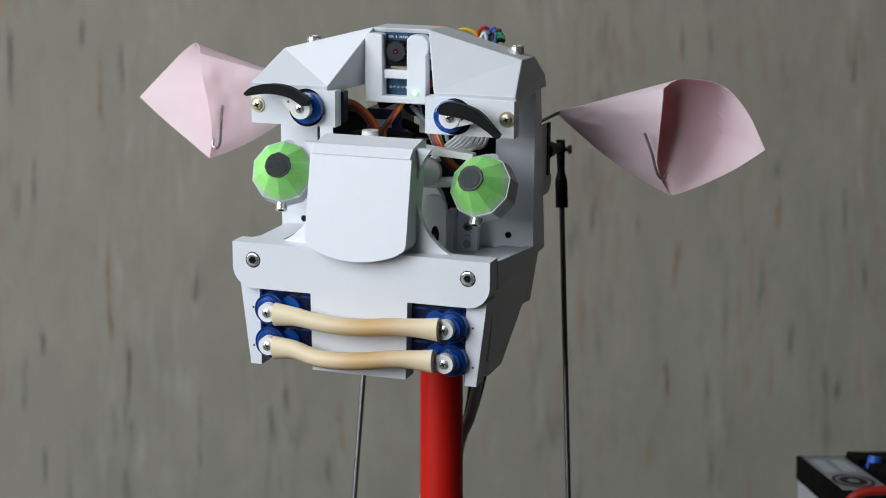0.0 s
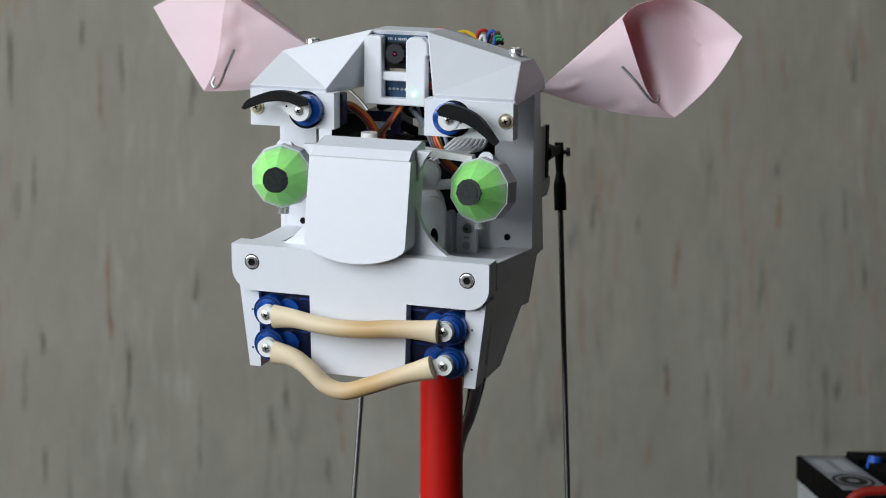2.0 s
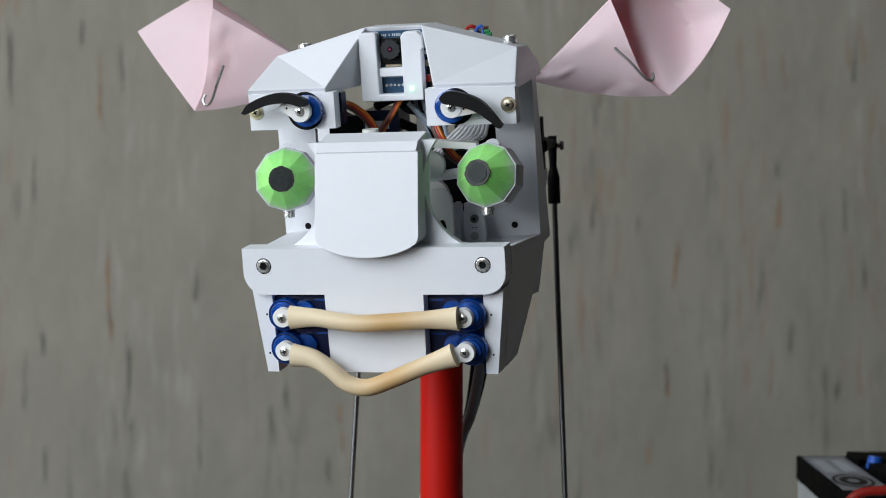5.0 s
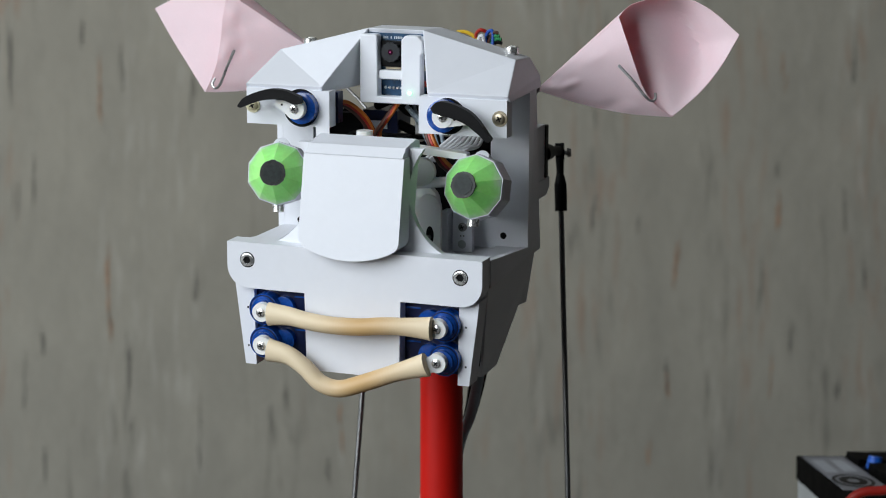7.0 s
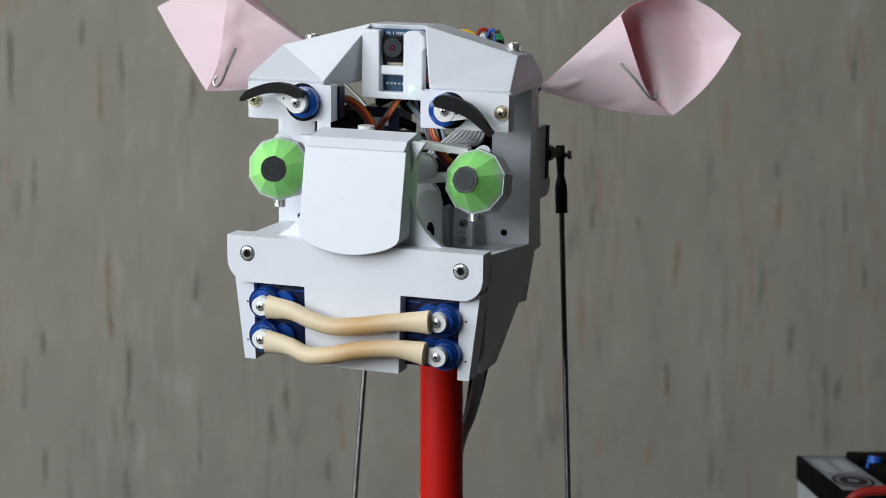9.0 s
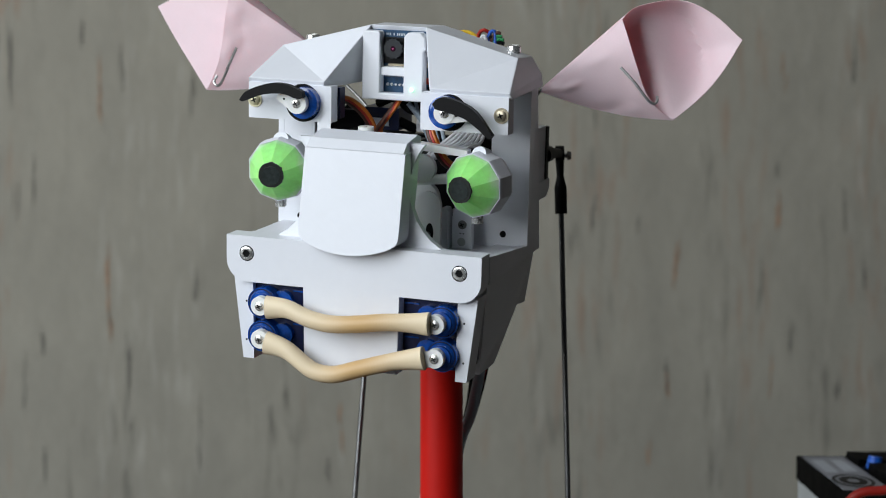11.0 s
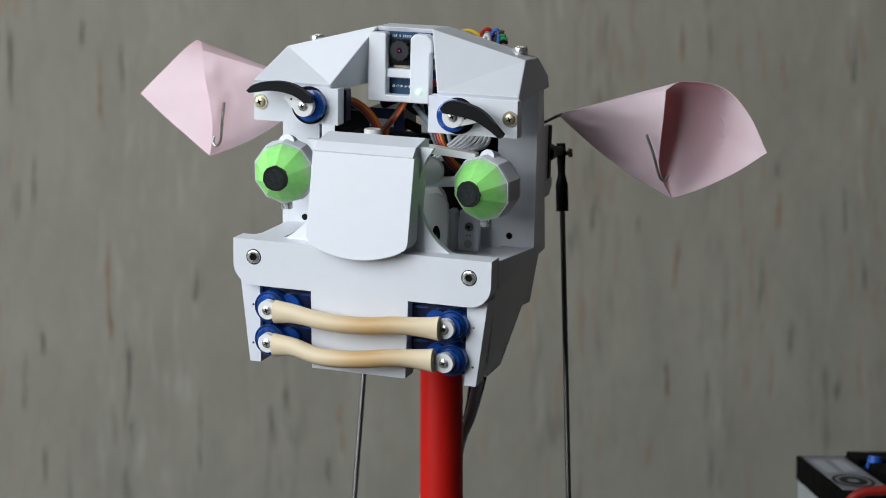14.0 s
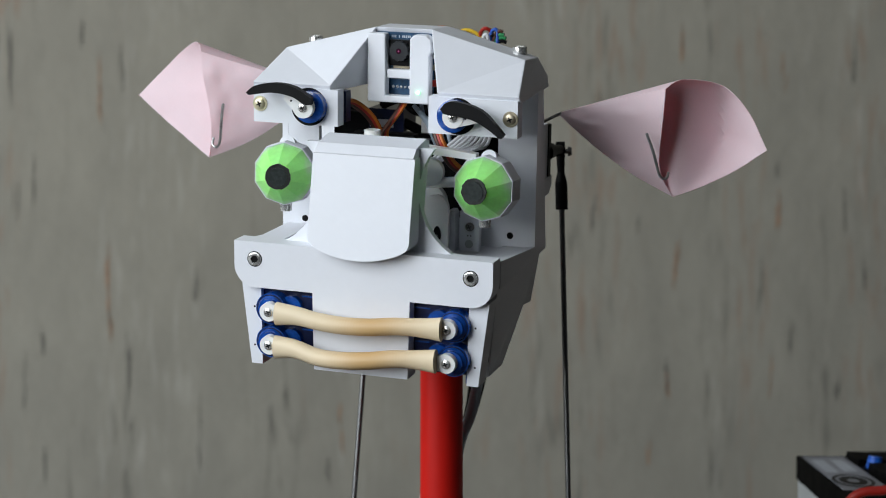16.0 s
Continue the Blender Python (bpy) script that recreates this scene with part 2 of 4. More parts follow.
def wallpaper():
    """Grey-beige embossed fibre wallpaper: a pebbled relief, and faint upright streaks gathered in columns."""
    m = mat("grey_fibre_wallpaper", (0.286, 0.268, 0.222), 0.9, vary=0.11, scale=22, fine=150, stretch=(1, 1, 0.45))
    nt = m.node_tree
    b = nt.nodes["Principled BSDF"]
    tc = nt.nodes.new("ShaderNodeTexCoord")

    def noise_at(scale, stretch, detail, offset=0.0):
        mp = nt.nodes.new("ShaderNodeMapping")
        mp.inputs["Scale"].default_value = stretch
        mp.inputs["Location"].default_value = (offset, 0, offset * 0.7)
        nt.links.new(tc.outputs["Object"], mp.inputs[0])
        n = nt.nodes.new("ShaderNodeTexNoise")
        n.inputs["Scale"].default_value, n.inputs["Detail"].default_value = scale, detail
        nt.links.new(mp.outputs[0], n.inputs["Vector"])
        return n.outputs[0]

    def band(value, lo, hi):
        r = nt.nodes.new("ShaderNodeMapRange")
        r.interpolation_type = 'SMOOTHSTEP'
        r.inputs["From Min"].default_value, r.inputs["From Max"].default_value = lo, hi
        nt.links.new(value, r.inputs[0])
        return r.outputs[0]

    def times(a, c):
        n = nt.nodes.new("ShaderNodeMath")
        n.operation = 'MULTIPLY'
        nt.links.new(a, n.inputs[0])
        if isinstance(c, float):
            n.inputs[1].default_value = c
        else:
            nt.links.new(c, n.inputs[1])
        return n.outputs[0]

    colour = b.inputs["Base Color"].links[0].from_socket
    for tone, offset, share in (((0.13, 0.122, 0.10, 1), 3.1, 0.75), ((0.27, 0.165, 0.11, 1), 9.4, 0.5), ((0.41, 0.39, 0.34, 1), 15.2, 0.5)):
        column = band(noise_at(16, (1, 1, 0.05), 2, offset), 0.50, 0.66)
        streak = band(noise_at(120, (1, 1, 0.13), 4, offset + 1), 0.50, 0.70)
        mix = nt.nodes.new("ShaderNodeMix")
        mix.data_type = 'RGBA'
        nt.links.new(times(times(column, streak), share), mix.inputs[0])
        nt.links.new(colour, mix.inputs[6])
        mix.inputs[7].default_value = tone
        colour = mix.outputs[2]
    nt.links.new(colour, b.inputs["Base Color"])
    bp = nt.nodes.new("ShaderNodeBump")
    bp.inputs["Strength"].default_value, bp.inputs["Distance"].default_value = 0.55, 0.0036
    nt.links.new(noise_at(48, (1, 1, 0.8), 3, 5.0), bp.inputs["Height"])
    nt.links.new(bp.outputs[0], b.inputs["Normal"])
    return m


WALLPAPER = wallpaper()


# ---------------------------------------------------------------- building helpers
def part(name, bm, material, parent=None, label="", flat=True, bevel=0.0, at=None, mm=True, rounds=2):
    """One mesh object, under a thing or a part; the coordinates are millimetres unless mm is off."""
    if bevel:
        edges = [e for e in bm.edges if len(e.link_faces) == 2 and e.calc_face_angle(0) > 0.5]
        bmesh.ops.bevel(bm, geom=edges, offset=bevel, segments=rounds, affect='EDGES', profile=0.6 if rounds == 2 else 0.5, clamp_overlap=True)
    if mm:
        bmesh.ops.scale(bm, vec=(0.001, 0.001, 0.001), verts=bm.verts)
    bmesh.ops.recalc_face_normals(bm, faces=bm.faces)
    me = bpy.data.meshes.new(name)
    bm.to_mesh(me)
    bm.free()
    me.materials.append(material)
    for p in me.polygons:
        p.use_smooth = not flat
    if not flat:
        me.set_sharp_from_angle(angle=radians(38))
    ob = new(name, me)
    if parent is not None:
        ob.parent = parent
    if at is not None:
        ob.location = [c * 0.001 for c in at]
    if label:
        tagged(ob, label)
    return ob


def box(bm, x0, x1, y0, y1, z0, z1):
    v = [bm.verts.new((x, y, z)) for x in (x0, x1) for y in (y0, y1) for z in (z0, z1)]
    for f in ((0, 1, 3, 2), (4, 6, 7, 5), (0, 4, 5, 1), (2, 3, 7, 6), (0, 2, 6, 4), (1, 5, 7, 3)):
        bm.faces.new([v[i] for i in f])
    return bm


def prism(bm, outline, y0, y1, slant=0.0):
    """An outline of (x, z) drawn out from y0 to y1; slant: how far y moves back for each unit of z."""
    a = [bm.verts.new((x, y0 + slant * z, z)) for x, z in outline]
    b = [bm.verts.new((x, y1 + slant * z, z)) for x, z in outline]
    n = len(outline)
    bm.faces.new(a)
    bm.faces.new(b[::-1])
    for i in range(n):
        bm.faces.new((a[i], b[i], b[(i + 1) % n], a[(i + 1) % n]))
    return bm


def side_prism(bm, outline, x0, x1):
    """An outline of (y, z) drawn out from x0 to x1."""
    a = [bm.verts.new((x0, y, z)) for y, z in outline]
    b = [bm.verts.new((x1, y, z)) for y, z in outline]
    n = len(outline)
    bm.faces.new(a)
    bm.faces.new(b[::-1])
    for i in range(n):
        bm.faces.new((a[i], b[i], b[(i + 1) % n], a[(i + 1) % n]))
    return bm


def rod(bm, a, b, r0, r1=None, n=20):
    """A round bar from a to b."""
    a, b = Vector(a), Vector(b)
    r1 = r0 if r1 is None else r1
    turn = (b - a).to_track_quat('Z', 'Y').to_matrix()
    rings = []
    for c, r in ((a, r0), (b, r1)):
        rings.append([bm.verts.new(c + turn @ Vector((r * math.cos(k * math.tau / n), r * math.sin(k * math.tau / n), 0))) for k in range(n)])
    bm.faces.new(rings[0][::-1])
    bm.faces.new(rings[1])
    for k in range(n):
        bm.faces.new((rings[0][k], rings[0][(k + 1) % n], rings[1][(k + 1) % n], rings[1][k]))
    return bm


def spline(points, steps=8):
    """A smooth line through points."""
    p = [Vector(q) for q in points]
    p = [2 * p[0] - p[1]] + p + [2 * p[-1] - p[-2]]
    out = []
    for i in range(1, len(p) - 2):
        for k in range(steps):
            t = k / steps
            out.append(0.5 * ((2 * p[i]) + (p[i + 1] - p[i - 1]) * t + (2 * p[i - 1] - 5 * p[i] + 4 * p[i + 1] - p[i + 2]) * t * t
                              + (3 * p[i] - p[i - 1] - 3 * p[i + 1] + p[i + 2]) * t ** 3))
    out.append(p[-2])
    return out


def tube(bm, points, r, n=10, steps=8):
    """A round cord along a smooth line."""
    path = spline(points, steps)
    prev, side = None, Vector((0.3, 1, 0.2))
    for i, c in enumerate(path):
        d = (path[min(i + 1, len(path) - 1)] - path[max(i - 1, 0)]).normalized()
        side = (side - d * side.dot(d)).normalized()
        up = d.cross(side)
        ring = [bm.verts.new(c + r * (side * math.cos(k * math.tau / n) + up * math.sin(k * math.tau / n))) for k in range(n)]
        if prev:
            for k in range(n):
                bm.faces.new((prev[k], prev[(k + 1) % n], ring[(k + 1) % n], ring[k]))
        else:
            bm.faces.new(ring[::-1])
        prev = ring
    bm.faces.new(prev)
    return bm


def arc(cx, cz, r, a0, a1, n=8):
    return [(cx + r * math.cos(radians(a0 + (a1 - a0) * k / n)), cz + r * math.sin(radians(a0 + (a1 - a0) * k / n))) for k in range(n + 1)]


def mirrored(points):
    return [(-x, z) for x, z in points]


B = bmesh.new


def cross_screw(name, at, r, parent, material, washer=None, back=1.0, depth=1.0):
    """A round-headed cross-slot screw that faces forward, with its washer, on a thing or a part."""
    bm = B()
    x, y, z = at
    rod(bm, (x, y + back, z), (x, y, z), r, r * 0.95)
    rod(bm, (x, y, z), (x, y - 0.3 * depth, z), r * 0.95, r * 0.72)
    s = part(name, bm, material, parent, "small steel cross-head screw", flat=False)
    bm = B()
    for a in (25, 115):
        ca, sa = math.cos(radians(a)), math.sin(radians(a))
        q = [(x + ca * u - sa * w, z + sa * u + ca * w) for u, w in ((-r * .52, -r * .12), (r * .52, -r * .12), (r * .52, r * .12), (-r * .52, r * .12))]
        prism(bm, q, y - 0.42 * depth - 0.01 * a / 90, y - 0.1)
    rec = part("cross_slot", bm, RECESS_SHADE, s)
    if washer:
        bm = B()
        rod(bm, (x, y + back + 0.2, z), (x, y + back * 0.55, z), washer, washer * 0.95, 28)
        part("washer", bm, material, s, flat=False)
    return s


def socket_screw(name, at, r, parent, axis=(0, -1, 0)):
    """A hexagon-socket cap screw: a rounded rim, a flat ring and a six-sided hole with a dark floor."""
    a = Vector(at)
    d = Vector(axis).normalized()
    turn = d.to_track_quat('Z', 'Y').to_matrix()
    n = 36
    bm = B()
    loops = []
    for up, size, six in ((-2.6, 1, False), (-0.25, 1, False), (0.1, 0.93, False), (0.22, 0.82, False), (0.22, 0.56, True), (-1.1, 0.52, True)):
        ring = []
        for k in range(n):
            t = k * math.tau / n
            w = size * r
            if six:
                w *= math.cos(math.pi / 6) / math.cos((t % (math.tau / 6)) - math.pi / 6)
            ring.append(bm.verts.new(a + turn @ Vector((w * math.cos(t), w * math.sin(t), up))))
        loops.append(ring)
    for lo, hi in zip(loops, loops[1:]):
        for k in range(n):
            bm.faces.new((lo[k], lo[(k + 1) % n], hi[(k + 1) % n], hi[k]))
    s = part(name, bm, CAP_STEEL, parent, "steel hexagon socket cap screw", flat=False)
    bm = B()
    rod(bm, a - d * 1.3, a - d * 0.95, r * 0.55, r * 0.55, 6)
    part("hexagon_socket", bm, RECESS_SHADE, s)
    return s


# ---------------------------------------------------------------- the room
def slab(name, x0, x1, y0, y1, z0, z1, material, label, category):
    ob = part(name, box(B(), x0, x1, y0, y1, z0, z1), material, mm=False)
    return tagged(ob, label, category, kind="structure")


slab("wall_north", -2.6, 3.2, WALL_Y, WALL_Y + 0.12, 0, 2.5, WALLPAPER, "grey-beige fibre wallpaper with dark and rust-coloured upright flecks", "wall")
# the remaining room shell is unseen and added to shape the fill light
slab("wall_east", 3.2, 3.32, -1.62, WALL_Y + 0.12, 0, 2.5, PAINT_EAST, "unseen pale grey side wall, toned to bounce light onto the head", "wall")
slab("floor", -2.72, 3.32, -1.62, WALL_Y + 0.12, -0.1, 0, FLOOR, "plain grey carpeted floor", "floor")
slab("ceiling", -2.72, 3.32, -1.62, WALL_Y + 0.12, 2.5, 2.6, CEIL, "unseen plain ceiling, toned for the light it bounces", "ceiling")
slab("wall_south", 0.74, 3.2, -1.62, -1.5, 0, 2.5, PAINT, "unseen plain grey wall, toned to hold back bounced light", "wall")
slab("wall_west", -2.72, -2.6, 0.42, WALL_Y + 0.12, 0, 2.5, PAINT, "unseen plain grey wall, toned to hold back bounced light", "wall")


def window_wall():
    """The unseen slanted wall added round the lamp, with the window's opening and frame."""
    x0, x1, z0, z1 = -1.0, 1.0, 0.87, 2.37
    bm = B()
    box(bm, -1.36, x0, -0.14, -0.02, 0, 2.5)
    box(bm, x1, 2.72, -0.14, -0.02, 0, 2.5)
    box(bm, x0, x1, -0.14, -0.02, 0, z0)
    box(bm, x0, x1, -0.14, -0.02, z1, 2.5)
    ob = part("wall_southwest", bm, PAINT, mm=False)
    ob.matrix_world = BAY
    tagged(ob, "unseen plain wall with a window opening, added to hold the lamp", "wall", kind="structure")
    bm = B()
    for a in ((x0, x0 + 0.05, z0, z1), (x1 - 0.05, x1, z0, z1), (x0 + 0.05, x1 - 0.05, z0, z0 + 0.05), (x0 + 0.05, x1 - 0.05, z1 - 0.05, z1)):
        box(bm, a[0], a[1], -0.11, -0.05, a[2], a[3])
    ob = part("window_1", bm, PVC, mm=False)
    ob.matrix_world = BAY
    tagged(ob, "unseen white window frame added round the daylight lamp", "window", kind="structure")


window_wall()


def fleck(at_x, at_z, length, width, seed):
    """Upright fibre marks pressed into the wallpaper: a few ragged, pointed slivers one over the other."""
    rnd = random.Random(seed)
    bm = bmesh.new()
    for piece in range(rnd.choice((2, 3, 3))):
        span = length * rnd.uniform(0.45, 0.95)
        mid = at_z + rnd.uniform(-0.45, 0.45) * length
        x = at_x + rnd.uniform(-0.0022, 0.0022)
        wide = width * rnd.uniform(0.35, 1.1)
        deep = WALL_Y - 0.0004 - 0.0002 * piece
        n = 9
        left, right = [], []
        for k in range(n):
            t = k / (n - 1)
            w = wide * (math.sin(math.pi * t) ** 0.8) * rnd.uniform(0.5, 1.0) * 0.5 + 0.0001
            x += rnd.uniform(-0.0007, 0.0007)
            z = mid + (t - 0.5) * span
            left.append(bm.verts.new((x - w, deep, z)))
            right.append(bm.verts.new((x + w, deep, z)))
        for k in range(n - 1):
            bm.faces.new((left[k], right[k], right[k + 1], left[k + 1]))
    return bm


def wall_flecks():
    """The pattern's marks that stand out, by distance across the wall and height (metres), and their length."""
    dark = ((-.428, .19, .065), (-.424, .04, .04), (-.413, -.14, .05), (-.395, -.198, .035), (-.405, .05, .05), (-.397, -.09, .035),
            (-.318, .185, .04), (-.310, -.11, .075), (-.307, -.184, .03), (-.248, .152, .035), (-.243, -.044, .035), (-.241, -.184, .05),
            (.152, .13, .04), (.149, .034, .03), (.087, -.145, .045), (.194, .023, .02), (.264, -.223, .03), (.314, -.033, .035),
            (.331, .079, .02), (.398, .04, .03), (.406, .19, .035), (.418, -.027, .03), (.389, -.145, .03), (-.170, -.167, .02),
            (-.156, -.145, .02), (-.114, -.223, .02), (.127, .006, .02), (.345, -.09, .025), (-.36, .21, .03), (.22, -.12, .03))
    rust = ((-.338, .146, .055), (-.332, -.039, .05), (-.329, -.075, .03), (.332, .04, .035), (.338, .174, .03), (.236, .196, .03),
            (.230, -.016, .03), (.323, -.128, .035), (-.100, -.178, .03), (.205, -.2, .02), (.224, -.139, .025))
    for k, (x, z, s) in enumerate(dark):
        part("wallpaper_fleck", fleck(x, EYE_Z + z, s * 1.15, 0.0026, k), FLECK_DARK, bpy.data.objects["wall_north"], mm=False)
    for k, (x, z, s) in enumerate(rust):
        part("wallpaper_fleck", fleck(x, EYE_Z + z, s * 1.15, 0.0036, 100 + k), FLECK_RUST, bpy.data.objects["wall_north"], mm=False)


wall_flecks()


# ---------------------------------------------------------------- table, pole, battery
def table():
    root = tagged(new("table"), "plain brown wooden table under the robot", "table")
    root.location = (0, 0.9, 0)
    part("tabletop", box(B(), -0.7, 0.7, -0.45, 0.45, TABLE_Z - 0.03, TABLE_Z), TABLE, root, mm=False)
    for x in (-0.64, 0.64):
        for y in (-0.39, 0.39):
            part("leg", box(B(), x - 0.03, x + 0.03, y - 0.03, y + 0.03, 0, TABLE_Z - 0.03), TABLE, root, mm=False)


table()


def neck_pole():
    """The red tube that carries the head; its ball joint lies inside the head."""
    root = tagged(new("neck_pole"), "glossy red painted round tube that carries the robot head", "pole")
    root.location = (-0.0006, 0.79, TABLE_Z)
    bm = B()
    rod(bm, (0, 0, 0), (0, 0, 200), 8.9, 8.7, 48)
    part("tube", bm, RED, root, flat=False)
    bm = B()
    rod(bm, (0, 0, 200), (0, 0, 212), 5, 5, 24)
    part("joint", bm, BLACK, root, flat=False)
    bm = B()
    side = [(-9.9, 0), (9.7, 0), (9.7, 97), (9.2, 101), (8.4, 101), (8.4, 104), (-8.6, 105), (-9.3, 101), (-9.9, 99)]
    prism(bm, side, 3, 12)
    part("bracket", bm, WHITE_SMOOTH, root, "white plastic bracket behind the tube", bevel=0.6)
    return root


neck_pole()


def battery():
    root = tagged(new("battery"), "grey lead battery with black lid and worn silver label", "battery")
    root.matrix_world = pose(0.2249, 0.943, TABLE_Z, 0, 0, -3.0)
    w, d, h = 39, 84, 94
    part("case", box(B(), -w, w, -d, d, 0, h - 12), BATTERY_GREY, root, bevel=1.2)
    part("lid", box(B(), -w - .8, w + .8, -d - .8, d + .8, h - 12.1, h), LID, root, "black plastic lid", bevel=1.4)
    lab = part("label", box(B(), -w + 1.5, -15.5, -d + 22, d - 4, h, h + 0.25), LABEL, root, "worn silver-grey printed label")
    bm = B()
    for k in range(28):
        a, b = k * math.tau / 28, (k + 1) * math.tau / 28
        for r0, r1 in ((1.0, 0.84), (0.66, 0.30)):
            q = [bm.verts.new((-27.5 + 9.6 * r * math.cos(t), -28 + 25 * r * math.sin(t), h + 0.4)) for t, r in ((a, r0), (b, r0), (b, r1), (a, r1))]
            bm.faces.new(q)
    part("printed_oval", bm, BLACK, lab)
    bm = B()
    for k in range(2):
        box(bm, -35 + 10 * k, -29 + 10 * k, 8 + 4 * k, 62, h + 0.2, h + 0.4)
    part("printed_bar", bm, BARS, lab)
    bm = B()
    box(bm, -13, 34, -66, 16, h, h + 4)
    box(bm, -14, 20, 40, 80, h, h + 3)
    part("terminal_cover", bm, LID, root, bevel=1.5)
    bm = B()
    rod(bm, (-8.6, 27, h), (-7.6, 27, h + 6), 3.9, 3.5, 20)
    part("terminal_cap", bm, BLUE_CAP, root, "blue terminal cap", flat=False)
    bm = B()
    tube(bm, [(-64, -104, 3), (-56, -105, 60), (-42, -105, 94), (-26, -105, 99.5), (-10, -104, 100.5), (14, -94, 100), (30, -60, 103), (31, -20, 104)], 2.2, 10)
    part("cable", bm, WIRE_RED, root, "red cable", flat=False)
    bm = B()
    tube(bm, [(10, 40, h + 5), (22, 0, h + 12), (30, -40, h + 8), (50, -60, h - 30), (60, -60, 2)], 2.4, 10)
    part("cable", bm, BLACK, root, "black cable", flat=False)


battery()

# ---------------------------------------------------------------- the robot's head
head = tagged(new("robot_head"), "white 3D-printed animal robot head with green eyes and pink paper ears", "robot head")

# muzzle plate with its tongue
bot = -10.6
outline = ([(49.2, 6.4)] + arc(41.2, bot + 8, 8, 0, -90, 8) + [(18.6, bot), (18.0, -39.2)]
           + [(-18.0, -39.2), (-18.6, bot)] + mirrored(arc(41.2, bot + 8, 8, 0, -90, 8))[::-1] + [(-49.2, 6.4)])
part("muzzle", prism(B(), outline, 0, 8.5), WHITE, head, bevel=0.7)
for s in (-1, 1):
    socket_screw("muzzle_screw", (s * 41.1, -0.25, 0), 2.65, head)
    # near-black disc paints the shaded line round the screw head
    bm = B()
    rod(bm, (s * 41.1, 0.5, 0), (s * 41.1, -0.05, 0), 2.95, 2.9, 32)
    part("screw_rim_shade", bm, RECESS_SHADE, head, flat=False)
    # tapering strip beside the mouth servos
    strip = [(s * x, z) for x, z in ((39.9, -9.0), (47.4, -9.0), (43.7, -40.0), (39.4, -40.0))]
    part("mouth_strip", prism(B(), strip, 2.6, 11.4), WHITE, head, bevel=0.9, rounds=3, flat=False)
    for z in (-18.5, -33.0):
        bm = B()
        rod(bm, (s * 42.4, 2.65, z), (s * 42.4, 2.55, z), 0.4, 0.4, 12)
        part("pin_hole", bm, RECESS_SHADE, head)

# nose: a broad face plate cut round by the eye hollows, and the smooth plate in front of it
edge = [(43.5 - math.sqrt(max(0, 24.6 ** 2 - (z - 28) ** 2)), z) for z in (43.2, 40, 36, 32, 28, 24, 20, 16, 12, 9, 6.5)]
body = edge + [(37, 5.4)] + mirrored(edge + [(37, 5.4)])[::-1]
part("face_plate", prism(B(), body, 6.5, 9.3, 0.05), WHITE, head, bevel=0.6)
foot = spline([(17.6, 0, 8.2), (15.6, 0, 6.9), (11.0, 0, 5.25), (5.5, 0, 4.1), (0, 0, 3.7)], 4)
low = [(19.2, 40.2), (19.2, 12.5)] + arc(14.6, 11.4, 4.6, 0, -44, 6) + [(q.x, q.z) for q in foot[1:]]
plate = low + mirrored(low)[::-1][1:]
part("nose", prism(B(), plate, -5.6, 9, 0.20), WHITE, head, bevel=1.9, rounds=5, flat=False)
bm = B()
side_prism(bm, [(2.3, 40.6), (5.6, 43.6), (16.0, 45.5), (19.5, 44.4), (19.5, 36.5), (4, 34)], -18.6, 18.6)
part("nose_bridge", bm, WHITE, head, bevel=0.5)

# forehead shell: two faceted brow wedges that meet over the little camera
bm = B()
for s in (-1, 1):
    A, C, Bv, D, E = [bm.verts.new((s * x, y, z)) for x, y, z in ((49.3, 24.0, 60.6), (21.6, 24.2, 61.0), (45.7, 43.8, 70.3), (12.2, 44.6, 79.4), (14.8, 48.5, 60.2))]
    P, Q1, Q2, Q3 = [bm.verts.new((s * x, y, z)) for x, y, z in ((11.4, 60.0, 79.2), (44.4, 63.4, 69.4), (47.2, 67.4, 62.6), (47.8, 67.0, 58.9))]
    A2, C2 = [bm.verts.new((s * x, y, z)) for x, y, z in ((49.6, 25.2, 59.6), (22.0, 24.4, 59.8))]
    R1, R2 = [bm.verts.new((s * x, y, z)) for x, y, z in ((10.5, 84, 75.0), (38, 80, 62.5))]
    for f in ((A, C, Bv), (C, D, Bv), (C, E, D), (A, A2, C2, C), (C, C2, E), (D, P, Q1, Bv), (Bv, Q1, Q2, Q3, A), (A, Q3, A2), (P, R1, R2, Q1), (Q1, R2, Q2)):
        bm.faces.new(f)
    if s < 0:
        D0, P0, R0 = D, P, R1
bm.faces.new((D0, D, P, P0))
bm.faces.new((P0, P, R1, R0))
bmesh.ops.recalc_face_normals(bm, faces=bm.faces)
bmesh.ops.solidify(bm, geom=list(bm.faces), thickness=-1.6)
part("forehead", bm, WHITE, head, bevel=0.45)
for s in (-1, 1):
    socket_screw("top_screw", (s * 40.5, 57.5, 74.9), 2.65, head, (0, -0.05, 1))
    bm = B()
    rod(bm, (s * 40.5, 57.5, 67), (s * 40.5, 57.5, 71.2), 5.2, 4.8, 24)
    part("screw_boss", bm, WHITE, head, flat=False)

